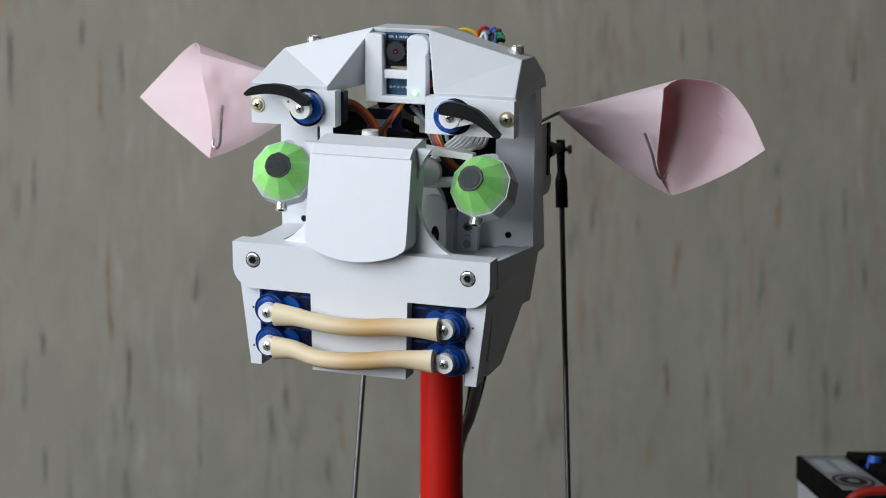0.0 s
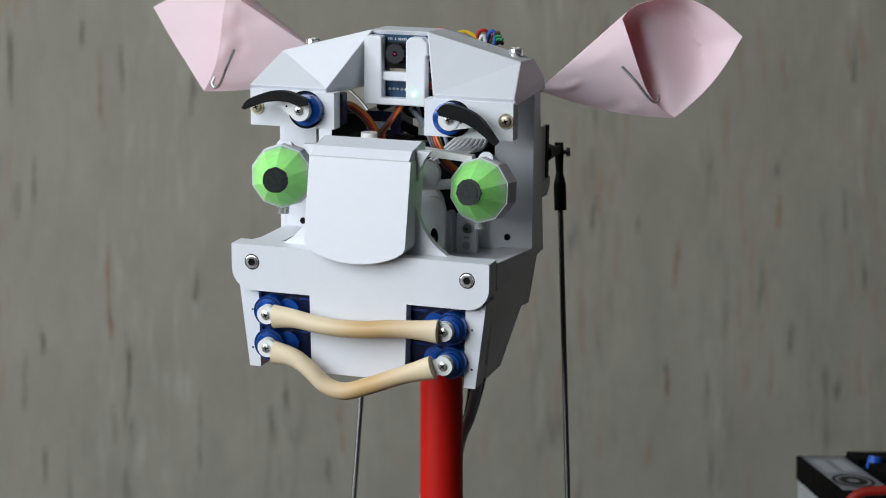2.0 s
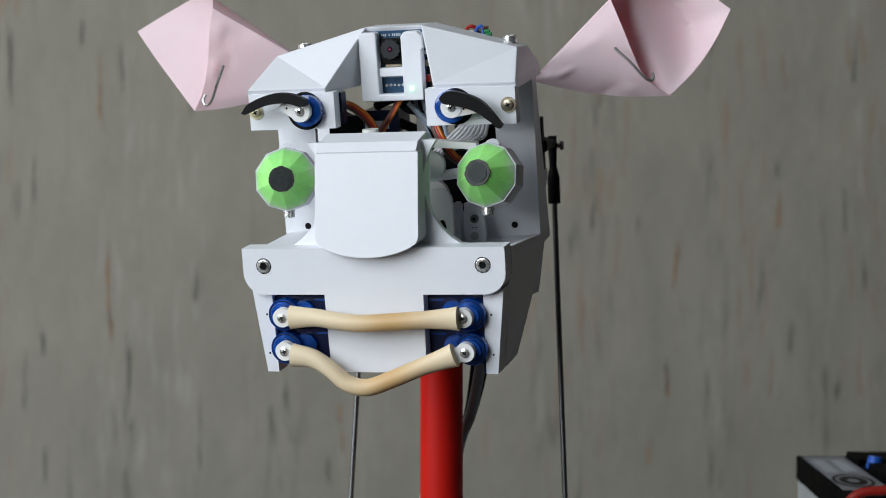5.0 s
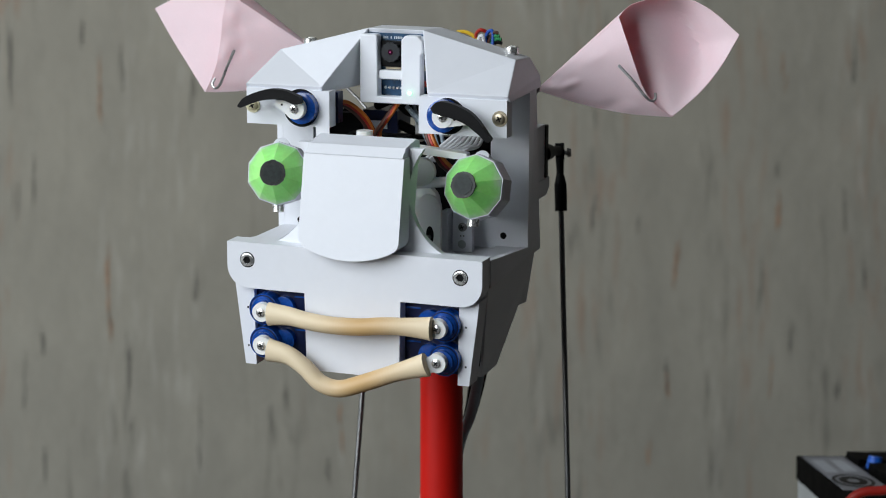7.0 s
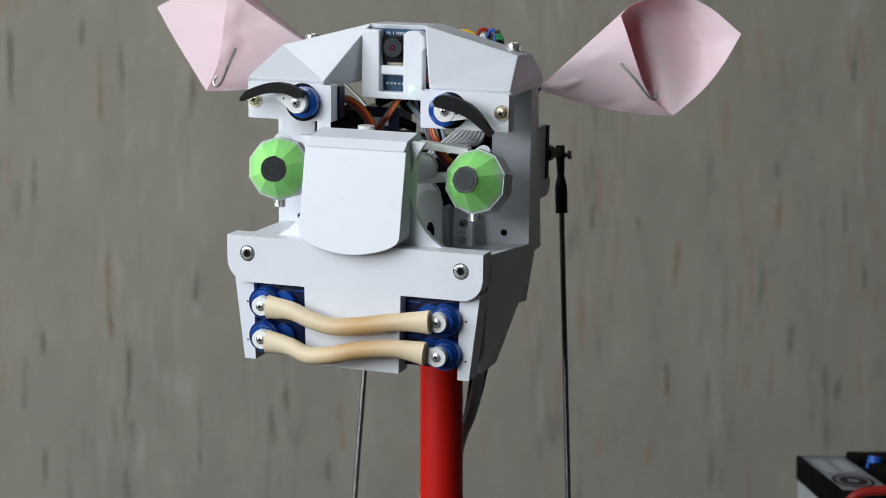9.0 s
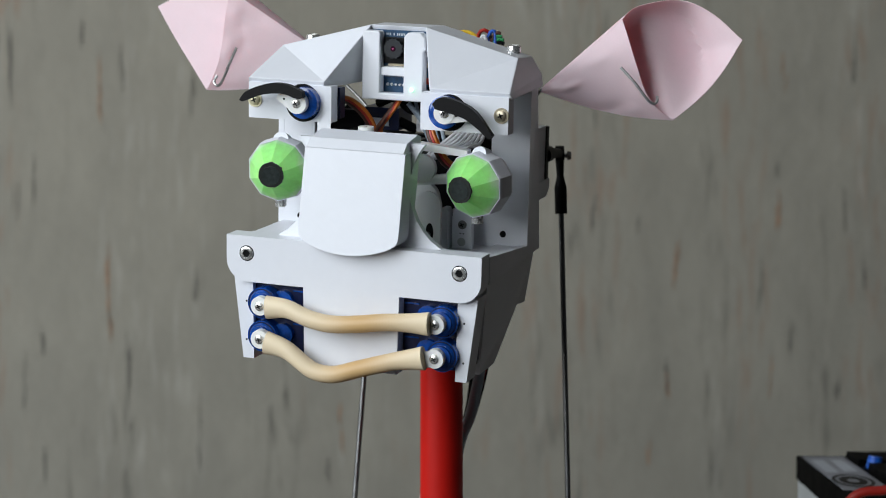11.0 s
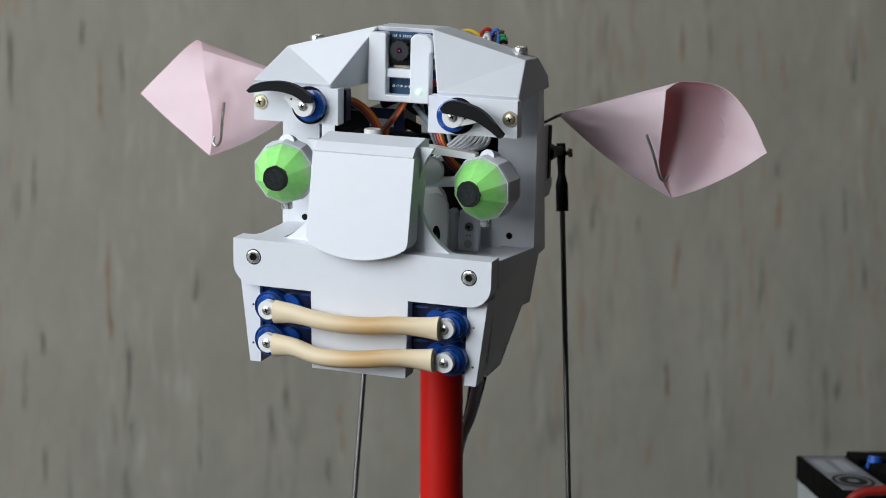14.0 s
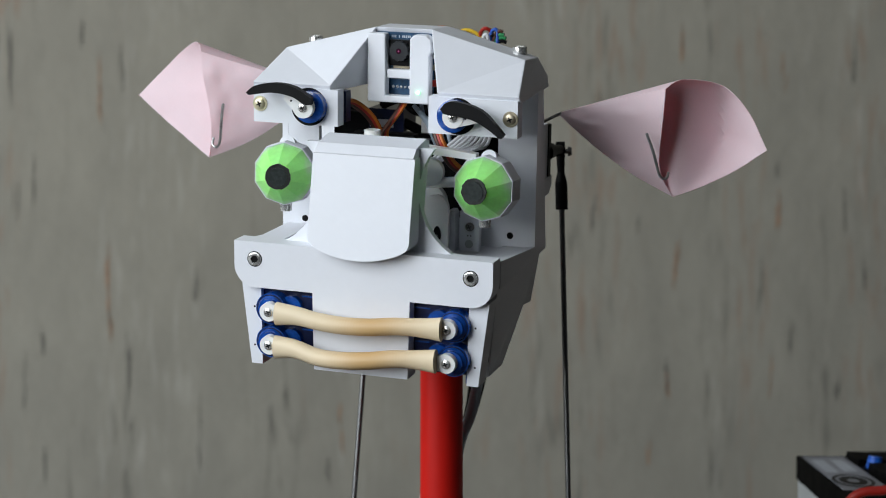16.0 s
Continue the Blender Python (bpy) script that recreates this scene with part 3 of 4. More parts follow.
# side walls, hollow cheeks and floor behind the muzzle
for s in (-1, 1):
    bm = B()
    deep = 52.4 if s > 0 else 45.4
    yz = [(8.6, 5.0), (deep, 1.0), (deep, 59.4), (70, 58.4), (70, -3), (30, -4), (8.6, -5)]
    v = [bm.verts.new((s * (49.4 if y < 56 else 48.8 - 0.04 * max(0, z)), y, z)) for y, z in yz]
    w = [bm.verts.new((q.co.x - s * 2.4, q.co.y, q.co.z)) for q in v]
    bm.faces.new(v)
    bm.faces.new(w[::-1])
    for k in range(7):
        bm.faces.new((v[k], v[(k + 1) % 7], w[(k + 1) % 7], w[k]))
    part("side_wall", bm, WHITE, head, bevel=0.4)
    part("cheek_panel", box(B(), min(s * 34.4, s * 47.3), max(s * 34.4, s * 47.4), deep + 0.08, deep + 2.6, -0.5, 59.3), WHITE, head)
    part("socket_panel", box(B(), min(s * 16, s * 34.3), max(s * 16, s * 34.3), deep + 0.8, deep + 2.6, -0.5, 15), WHITE, head)
    for hx, hz in ((39.7, 4.6), (40.0, 23.7)) if s > 0 else ((40.2, 6.3),):
        bm = B()
        rod(bm, (s * hx, deep + 0.2, hz), (s * hx, deep - 0.1, hz), 1.25, 1.25, 18)
        part("cheek_hole", bm, RECESS_SHADE, head)
    # flat bracket with two holes behind the eye
    bm = B()
    box(bm, min(s * 23.0, s * 30.4), max(s * 23.0, s * 30.4), 43, 46, -0.5, 14.5)
    br = part("eye_bracket", bm, WHITE, head, bevel=0.3)
    # the hole is a flat grey disc, its soft shade put into the colour
    bm = B()
    rod(bm, (s * 26.6, 43.1, 2.2), (s * 26.6, 42.9, 2.2), 1.6, 1.6, 18)
    part("bracket_hole", bm, BATTERY_GREY, br, flat=False)
    cross_screw("bracket_screw", (s * 26.9, 42.4, 8.8), 1.7, br, DARK_STEEL)
    for d in (-0.6, 0.6):
        bm = B()
        rod(bm, (s * 26.7 + d, 43.1, 5.4), (s * 26.7 + d, 42.95, 5.4), 0.28, 0.28, 10)
        part("pin_hole", bm, RECESS_SHADE, br)
    bm = B()
    prism(bm, [(s * 18.6, -0.5), (s * 18.6, 13.6), (s * 19.4, 14.9), (s * 21.0, 14.9), (s * 21.8, 13.6), (s * 21.8, -0.5)], 40.5, 46)
    part("socket_post", bm, WHITE, head, bevel=0.3)
    # rounded eye-tilt horn seen past the nose
    bm = B()
    horn = arc(s * 15.8, 16.6, 4.9, 0, 180, 12) + [(s * 15.8 - 4.9, 0), (s * 15.8 + 4.9, 0)]
    prism(bm, horn, 35.5, 37.5)
    th = part("tilt_horn", bm, WHITE_SMOOTH, head, bevel=0.3)
    bm = B()
    prism(bm, [(s * 16.6 + 1.5 * math.cos(k * math.tau / 24), 6.4 + 3.4 * math.sin(k * math.tau / 24)) for k in range(24)], 35.35, 35.6)
    part("horn_slot", bm, RECESS_SHADE, th)
    cross_screw("horn_screw", (s * 16.2, 35.0, 5.6), 1.0, th, DARK_STEEL)
    bm = B()
    prism(bm, arc(s * 12.0, 18, 6.5, 0, 180, 10) + [(s * 12.0 - 6.5, -2), (s * 12.0 + 6.5, -2)], 39, 42)
    part("tilt_frame", bm, WHITE_SMOOTH, head, bevel=0.3)
    bm = B()
    prism(bm, arc(s * 15.6, 31.2, 5.2, 0, 345, 22), 28.6, 31)
    part("eye_lever", bm, WHITE_SMOOTH, head, bevel=0.3)
    bm = B()
    rod(bm, (s * 12, 32, 26.2), (s * 33, 29, 29.0), 1.9, 1.9, 14)
    part("eye_axle", bm, WHITE_SMOOTH, head, flat=False)
    # jaw side panel, leaning in towards the chin
    bm = B()
    v = [bm.verts.new((s * x, y, z)) for x, y, z in ((47.0, 13.4, -6.2), (46.8, 69, -4.6), (41.9, 75.2, -26), (41.6, 66.2, -25.2), (39.0, 48, -44.4), (38.6, 32, -45.0))]
    w = [bm.verts.new((q.co.x - s * 2.4, q.co.y, q.co.z)) for q in v]
    bm.faces.new(v)
    bm.faces.new(w[::-1])
    for k in range(6):
        bm.faces.new((v[k], v[(k + 1) % 6], w[(k + 1) % 6], w[k]))
    part("jaw_panel", bm, WHITE, head, bevel=0.3)
part("floor_plate", box(B(), -46.8, 46.8, 8.7, 56, -3.4, -0.6), WHITE, head)
for s in (-1, 1):
    part("floor_ledge", box(B(), min(s * 37, s * 47.3), max(s * 37, s * 46.9), 8.7, 52.2 if s > 0 else 45.2, -0.5, 0.6 if s > 0 else 4.2), WHITE, head, bevel=0.3)
part("chin_plate", box(B(), -17.5, 17.5, 8.8, 60, -38.5, -36), WHITE, head)

# the little camera between the brows
CAM = Vector((-1.3, 4.2, 0.0))      # how far the camera sits to the side and back


def bmesh_at(bm):
    bmesh.ops.translate(bm, vec=CAM, verts=bm.verts)
    return bm


bm = B()
prism(bm, [(-11.4, 79.4), (-11.4, 54.0), (12.6, 54.0), (12.6, 72.4), (13.4, 73.2), (13.4, 77.6), (11.4, 79.4), (6.6, 79.4), (5.0, 77.8),
           (5.0, 56.6), (-4.4, 56.6), (-4.4, 79.0), (-5.2, 79.4)], 35.2, 39.9)
holder = part("camera_holder", bmesh_at(bm), WHITE, head, "white printed camera holder", bevel=0.55, rounds=3)
part("cross_bar", bmesh_at(box(B(), -4.4, 5.0, 36.4, 40, 63.0, 66.2)), WHITE, holder, bevel=0.3)
board = part("camera_board", bmesh_at(box(B(), -10.8, 13.0, 40.05, 41.6, 54.5, 79.6)), PCB, head, "blue circuit board")
bm = B()
for k in range(5):
    rod(bm, (-2.9 + 1.6 * k, 40.05, 59.4), (-2.9 + 1.6 * k, 39.5, 59.4), 0.62, 0.45, 12)
part("solder_dots", bmesh_at(bm), STEEL, board, flat=False)
bm = B()
for k in range(11):
    box(bm, -3.9 + 0.74 * k, -3.6 + 0.74 * k, 39.95, 40.06, 62.2, 62.7)
    if k not in (3, 5):
        box(bm, -3.7 + 0.7 * k, -3.3 + 0.7 * k, 39.95, 40.06, 77.6, 78.5)
part("printed_bars", bmesh_at(bm), BARS, board)
module = part("camera_module", bmesh_at(box(B(), -3.9, 4.7, 38.2, 40.04, 67.4, 77.0)), BLACK, head, "black camera module", bevel=0.25)
bm = B()
teeth = []
for k in range(48):
    r = 3.75 if (k // 2) % 2 else 3.45
    a = k * math.tau / 48
    teeth.append((0.4 + r * math.cos(a), 73.0 + r * math.sin(a)))
prism(bm, teeth, 36.2, 38.3)
part("lens_ring", bmesh_at(bm), LENS_RING, module)
bm = B()
rod(bm, (0.4, 36.3, 73.0), (0.4, 36.1, 73.0), 1.1, 1.0, 20)
part("lens", bmesh_at(bm), LENS, module, flat=False)
# small pink dot in the middle of the lens
bm = B()
rod(bm, (0.4, 36.12, 73.0), (0.4, 36.05, 73.0), 0.34, 0.3, 12)
part("lens_pink_dot", bmesh_at(bm), PINK_DOT, module)
bm = B()
bmesh.ops.create_uvsphere(bm, u_segments=14, v_segments=8, radius=0.8, matrix=Matrix.Translation((8.6, 34.6, 58.4)))
part("status_light", bmesh_at(bm), LED, head, "lit green status light", flat=False)
bm = B()
for k, (z0, z1) in enumerate(((57.5, 60), (63, 66), (68.5, 70), (72, 76))):
    box(bm, 11.6, 13.8, 40.1, 43, z0, z1)
part("board_components", bmesh_at(bm), BLACK, board)
# flexible flat lead below the lens, and the plugs at the board's edge
part("lens_lead", bmesh_at(box(B(), -2.6, 3.6, 39.2, 39.6, 66.4, 68.8)), OLD_BRASS, module, "thin copper-coloured strip")
for z0, z1, m in ((60.2, 62.6, WIRE_RED), (66.2, 68.2, OLD_BRASS), (70.4, 71.8, WIRE_WHITE)):
    part("edge_plug", bmesh_at(box(B(), 12.0, 13.9, 40.0, 41.9, z0, z1)), m, board)


def brow(side, crescent):
    """A servo in its white bracket, with the horn that carries a black eyebrow."""
    s = side
    bm = B()
    box(bm, min(s * 17.4, s * 50.6), max(s * 17.4, s * 50.6), 21.6, 27.4, 46.7, 60.0)
    br = part("brow_bracket", bm, WHITE, head, bevel=0.5)
    # flat black disc painted in place of the shadow gap round the servo
    bm = B()
    rod(bm, (s * 28.6, 21.7, 53.4), (s * 28.6, 21.45, 53.4), 7.0 if s < 0 else 6.6, 7.0 if s < 0 else 6.6, 36)
    part("servo_gap_shade", bm, BLACK, br)
    bm = B()
    rod(bm, (s * 27.4, 21.6, 53.7), (s * 27.4, 18.4, 53.7), 5.9, 5.8, 36)
    rod(bm, (s * 27.4, 18.4, 53.7), (s * 27.4, 17.8, 53.7), 5.8, 4.6, 36)
    part("servo", bm, SERVO, br, "blue translucent micro servo", flat=False)
    part("servo_case", box(B(), min(s * 16.4, s * 38), max(s * 16.4, s * 38), 27.4, 32, 47.6, 59.0), SERVO_SHADED, br, bevel=0.4)
    cross_screw("bracket_screw", (s * 48.0, 20.6, 53.5), 2.0, br, BRASS if s < 0 else OLD_BRASS, washer=2.9)
    # eyebrow, horn and its screw turn together about the servo's shaft
    px, pz = s * 28.6, 53.9
    bm = B()
    top = spline([(x, 0, z) for x, z in crescent[:5]], 6)
    low_ = spline([(x, 0, z) for x, z in crescent[5:]], 6)
    prism(bm, [(q.x - px, q.z - pz) for q in top + low_], 12.6, 15.4)
    eb = part("eyebrow", bm, BROW, head, "black curved plastic eyebrow", bevel=0.5, at=(px, 0, pz))
    bm = B()
    c = Vector((0, 0))
    d = Vector((s, 0.5 if s < 0 else -0.03)).normalized()
    n = Vector((-d.y, d.x))
    far = c + d * (8.0 if s < 0 else 10.2)
    horn = [c + n * 3.7 + d * 0.8, far + n * 0.9, far - n * 0.9, c - n * 3.7 + d * 0.8]
    prism(bm, [(q.x, q.y) for q in horn], 15.6, 17.3)
    rod(bm, (0, 17.6, 0), (0, 15.3, 0), 4.0, 3.9, 28)
    part("servo_horn", bm, WHITE_SMOOTH, eb, "white nylon servo horn", flat=False)
    cross_screw("horn_screw", (0, 14.9, 0), 1.75, eb, STEEL)
    bm = B()
    rod(bm, (s * 4.6, 15.7, -0.3 if s > 0 else 2.3), (s * 4.6, 15.5, -0.3 if s > 0 else 2.3), 0.4, 0.4, 10)
    part("horn_hole", bm, RECESS_SHADE, eb)
    return eb


eyebrows = {}
eyebrows[-1] = brow(-1, [(-49.8, 58.6), (-46.0, 61.4), (-37.4, 62.7), (-30.2, 61.4), (-24.4, 57.9), (-24.4, 55.5), (-27.0, 55.6), (-31.9, 58.1), (-39.7, 59.1), (-48.6, 57.8)])
eyebrows[1] = brow(1, [(24.7, 57.0), (27.4, 59.6), (33.2, 59.5), (40.8, 56.7), (48.2, 49.2), (47.4, 47.9), (46.2, 48.2), (42.2, 51.0), (36.1, 53.9), (26.0, 55.3)])


# eyes: ten-sided, a white barrel behind a green cone with a black flat front
def eye(side):
    n = 10
    bm = B()
    rings = []
    for y, r in ((8.5, 10.0), (4.5, 11.9), (-2.0, 12.0), (-3.1, 11.75)):
        rings.append([bm.verts.new((r * math.cos((k + .5) * math.tau / n), y, r * math.sin((k + .5) * math.tau / n))) for k in range(n)])
    for a, b in zip(rings, rings[1:]):
        for k in range(n):
            bm.faces.new((a[k], a[(k + 1) % n], b[(k + 1) % n], b[k]))
    bm.faces.new(rings[0])
    bm.faces.new(rings[-1][::-1])
    ob = part("eye", bm, WHITE, head, "ten-sided eye with green cone and black pupil", at=(side * 38.8, 24.0, 27.9), bevel=0.2)
    bm = B()
    a, b = [[bm.verts.new((r * math.cos((k + .5) * math.tau / n), y, r * math.sin((k + .5) * math.tau / n))) for k in range(n)] for y, r in ((-3.0, 11.62), (-11.2, 4.9))]
    for k in range(n):
        bm.faces.new((a[k], a[(k + 1) % n], b[(k + 1) % n], b[k]))
    bm.faces.new(b[::-1])
    bm.faces.new(a)
    part("iris", bm, GREEN, ob, "green painted faceted cone", bevel=0.12)
    bm = B()
    rnd = random.Random(5 + side)
    ring = [((4.75 + rnd.uniform(-.22, .18)) * math.cos(k * math.tau / 30), (4.75 + rnd.uniform(-.22, .18)) * math.sin(k * math.tau / 30)) for k in range(30)]
    prism(bm, ring, -11.9, -11.0)
    pu = part("pupil", bm, PUPIL, ob, "scribbled black pupil")
    bm = B()
    ring = [((3.7 + rnd.uniform(-.35, .2)) * math.cos((k + .3) * math.tau / 9), (3.7 + rnd.uniform(-.35, .2)) * math.sin((k + .3) * math.tau / 9)) for k in range(9)]
    prism(bm, ring, -12.15, -11.8)
    part("pupil_front", bm, PUPIL_CAP, pu, bevel=0.1)
    bm = B()
    rod(bm, (0, -0.2, -10.6), (0, -0.2, -14.2), 2.25, 2.2, 22)
    sc = part("set_screw", bm, STEEL, ob, "steel set screw", flat=False)
    bm = B()
    rod(bm, (0, -0.2, -14.15), (0, -0.2, -14.3), 1.2, 1.2, 6)
    part("hexagon_socket", bm, RECESS_SHADE, sc)
    bm = B()
    rod(bm, (0, 5, 9), (0, 1, 10.8), 3.4, 3.0, 18)
    part("eye_lug", bm, WHITE, ob, flat=False)
    return ob


eyes = {s: eye(s) for s in (-1, 1)}

# mouth servos in their pockets
horns = {}
for s in (-1, 1):
    for z in (-18.2, -30.6):
        bm = B()
        box(bm, min(s * 18.6, s * 41), max(s * 18.6, s * 41), 5.0, 24, z - 6.1, z + 6.1)
        sv = part("mouth_servo", bm, SERVO_SHADED, head, "blue translucent micro servo, pocket shade put into its colour", bevel=0.3)
        bm = B()
        rod(bm, (s * 35.0, 5.2, z), (s * 35.0, 0.2, z), 5.9, 5.8, 32)
        rod(bm, (s * 35.0, 0.2, z), (s * 35.0, -0.8, z), 5.2, 4.4, 32)
        gh = part("gear_housing", bm, SERVO, sv, flat=False)
        bm = B()
        rod(bm, (s * 35.0, 0.5, z), (s * 35.0, -0.05, z), 5.45, 5.4, 32)
        part("housing_groove", bm, SERVO_SHADED, gh, flat=False)
        bm = B()
        rod(bm, (s * 35.0, -0.7, z), (s * 35.0, -1.9, z), 4.15, 4.0, 32)
        part("gear_boss", bm, SERVO, gh, flat=False)
        bm = B()
        box(bm, min(s * 19.2, s * 24.6), max(s * 19.2, s * 24.6), 4.6, 5.2, z + 4.4, z + 5.0)
        part("case_rib", bm, SERVO, sv, bevel=0.15)
        bm = B()
        rod(bm, (s * 28.4, 5.2, z + 0.6), (s * 28.4, 3.0, z + 0.6), 4.2, 4.1, 28)
        part("gear_housing", bm, SERVO, sv, flat=False)
        bm = B()
        rod(bm, (0, -2.0, 0), (0, -4.6, 0), 3.55, 3.45, 28)
        arm = [(-s * 1.5, 2.9), (-s * 8.5, 2.3), (-s * 8.5, -2.3), (-s * 1.5, -2.9)]
        prism(bm, arm, -4.4, -2.4)
        h = part("lip_horn", bm, WHITE_SMOOTH, head, "white nylon servo horn", flat=False, at=(s * 33.9, 0, z))
        cross_screw("horn_screw", (0, -5.0, 0), 1.75, h, STEEL)
        horns[s, z] = h
part("jaw_servo", box(B(), 35.6, 38.4, 13.5, 25, -42.5, -38.5), SERVO, head, "blue micro servo", bevel=0.3)
# black sheet added behind the servos as the pockets' shade
part("pocket_shade_sheet", box(B(), -39.8, 39.8, 24.1, 26, -39, -9), BLACK, head)
part("pocket_roof", box(B(), -39.8, 39.8, 8.7, 24, -11.0, -9.2), WHITE, head)

# ---------------------------------------------------------------- lips: latex tubes in short rigid rings
LIP_PARTS = 112


def lip(name):
    """Short overlapping rings of one tube; the end rings are cut square and a little wider."""
    first, rings = None, []
    for k in range(LIP_PARTS):
        bm = B()
        n, loops = 30, []
        for x in (-0.44, 0, 0.44):
            pos = (k + 0.5 + x / 0.58) / LIP_PARTS
            u = max(0.0, min(pos, 1 - pos))
            r = 3.15 + 0.55 * max(0, 1 - u * 5) ** 2 - 0.003 * (k % 2)
            hi = 1.0 + 0.17 * max(0, 1 - u * 5)
            loops.append([bm.verts.new((x, r / hi * math.cos(j * math.tau / n), r * hi * math.sin(j * math.tau / n))) for j in range(n)])
        for a, b in zip(loops, loops[1:]):
            for j in range(n):
                bm.faces.new((a[j], a[(j + 1) % n], b[(j + 1) % n], b[j]))
        if k in (0, LIP_PARTS - 1):
            bm.faces.new(loops[0][::-1])
            bm.faces.new(loops[-1])
        if first is None:
            first = tagged(new(name), "flexible cream-coloured latex tube as a lip")
            first.parent = head
        ring = part("lip_ring", bm, RUBBER, first, flat=False)
        # browner towards the middle: translucent latex's shade put into the ring colours
        amber_shade = math.exp(-((k / LIP_PARTS - 0.60) / 0.22) ** 2)
        ring.color = (0.79 - 0.19 * amber_shade, 0.655 - 0.27 * amber_shade, 0.45 - 0.28 * amber_shade, 1)
        rings.append(ring)
    return rings


upper_lip, lower_lip = lip("upper_lip"), lip("lower_lip")

UPPER = {"rest": [(-30, -18.1), (-22.6, -18.2), (-13.9, -19.3), (-5.1, -19.8), (5.7, -19.4), (16.4, -18.2), (32.2, -17.9)],
         "sag": [(-30, -18.0), (-22.6, -17.7), (-13.9, -20.2), (-5.1, -21.0), (5.7, -20.0), (16.4, -18.5), (32.2, -17.9)],
         "flat": [(-29.8, -17.7), (-20.4, -17.8), (-12, -18.9), (-3.4, -19.6), (9.4, -19.0), (20, -18.4), (32.4, -18)],
         "bowl": [(-30.2, -17.9), (-21.2, -18.5), (-13.5, -20.9), (-4.7, -22.5), (6.2, -21.2), (19.3, -18.9), (31.6, -17.9)]}
LOWER = {"rest": [(-30.5, -30.6), (-22.7, -30.6), (-14, -32.4), (-5.2, -32.5), (5.6, -31.5), (16.4, -30), (30.2, -29.7)],
         "half": [(-30.4, -31.2), (-22.6, -31.8), (-15, -35.0), (-8.0, -37.4), (1.5, -36.2), (17.4, -32.2), (30.2, -30.5)],
         "smile": [(-30.3, -31.6), (-22.6, -33.0), (-16.3, -36.8), (-10.0, -42.0), (-2.5, -43.3), (7.5, -39.9), (19, -35.2), (30.3, -31.2)],
         "deep": [(-30.3, -31.6), (-23.4, -33.6), (-17.5, -38.2), (-11.2, -43.6), (-3.5, -44.8), (6.8, -41.0), (19, -35.6), (30.3, -31.2)],
         "wave": [(-30.7, -30.7), (-21.7, -31.7), (-14, -34), (-5.1, -32.8), (6, -30), (19.1, -28.6), (29.8, -29.4)]}


def lip_shape(points, bulge):
    """Places and turns of the rings along a lip, evenly spaced along its length."""
    path = spline([(x, -5.4, z) for x, z in points], 20)
    run = [0.0]
    for a, b in zip(path, path[1:]):
        run.append(run[-1] + (b - a).length)
    out = []
    for k in range(LIP_PARTS):
        d = run[-1] * (k + 0.35) / (LIP_PARTS - 0.3)
        j = max(i for i in range(len(path) - 1) if run[i] <= d)
        t = (d - run[j]) / max(1e-6, run[j + 1] - run[j])
        c = path[j].lerp(path[j + 1], t)
        lo, hi = path[max(0, j - 6)], path[min(len(path) - 1, j + 7)]
        e = (hi - lo).normalized()
        u = k / (LIP_PARTS - 1)
        y = c.y - bulge * math.sin(math.pi * u) ** 2
        turn_z = -math.degrees(math.atan2(bulge * math.pi * math.sin(2 * math.pi * u), run[-1]))
        out.append(pose(c.x * .001, y * .001, c.z * .001, 0, -math.degrees(math.atan2(e.z, e.x)), turn_z))
    first = math.degrees(math.atan2(path[8].z - path[0].z, path[8].x - path[0].x))
    last = math.degrees(math.atan2(path[-1].z - path[-9].z, path[-1].x - path[-9].x))
    return out, first, last


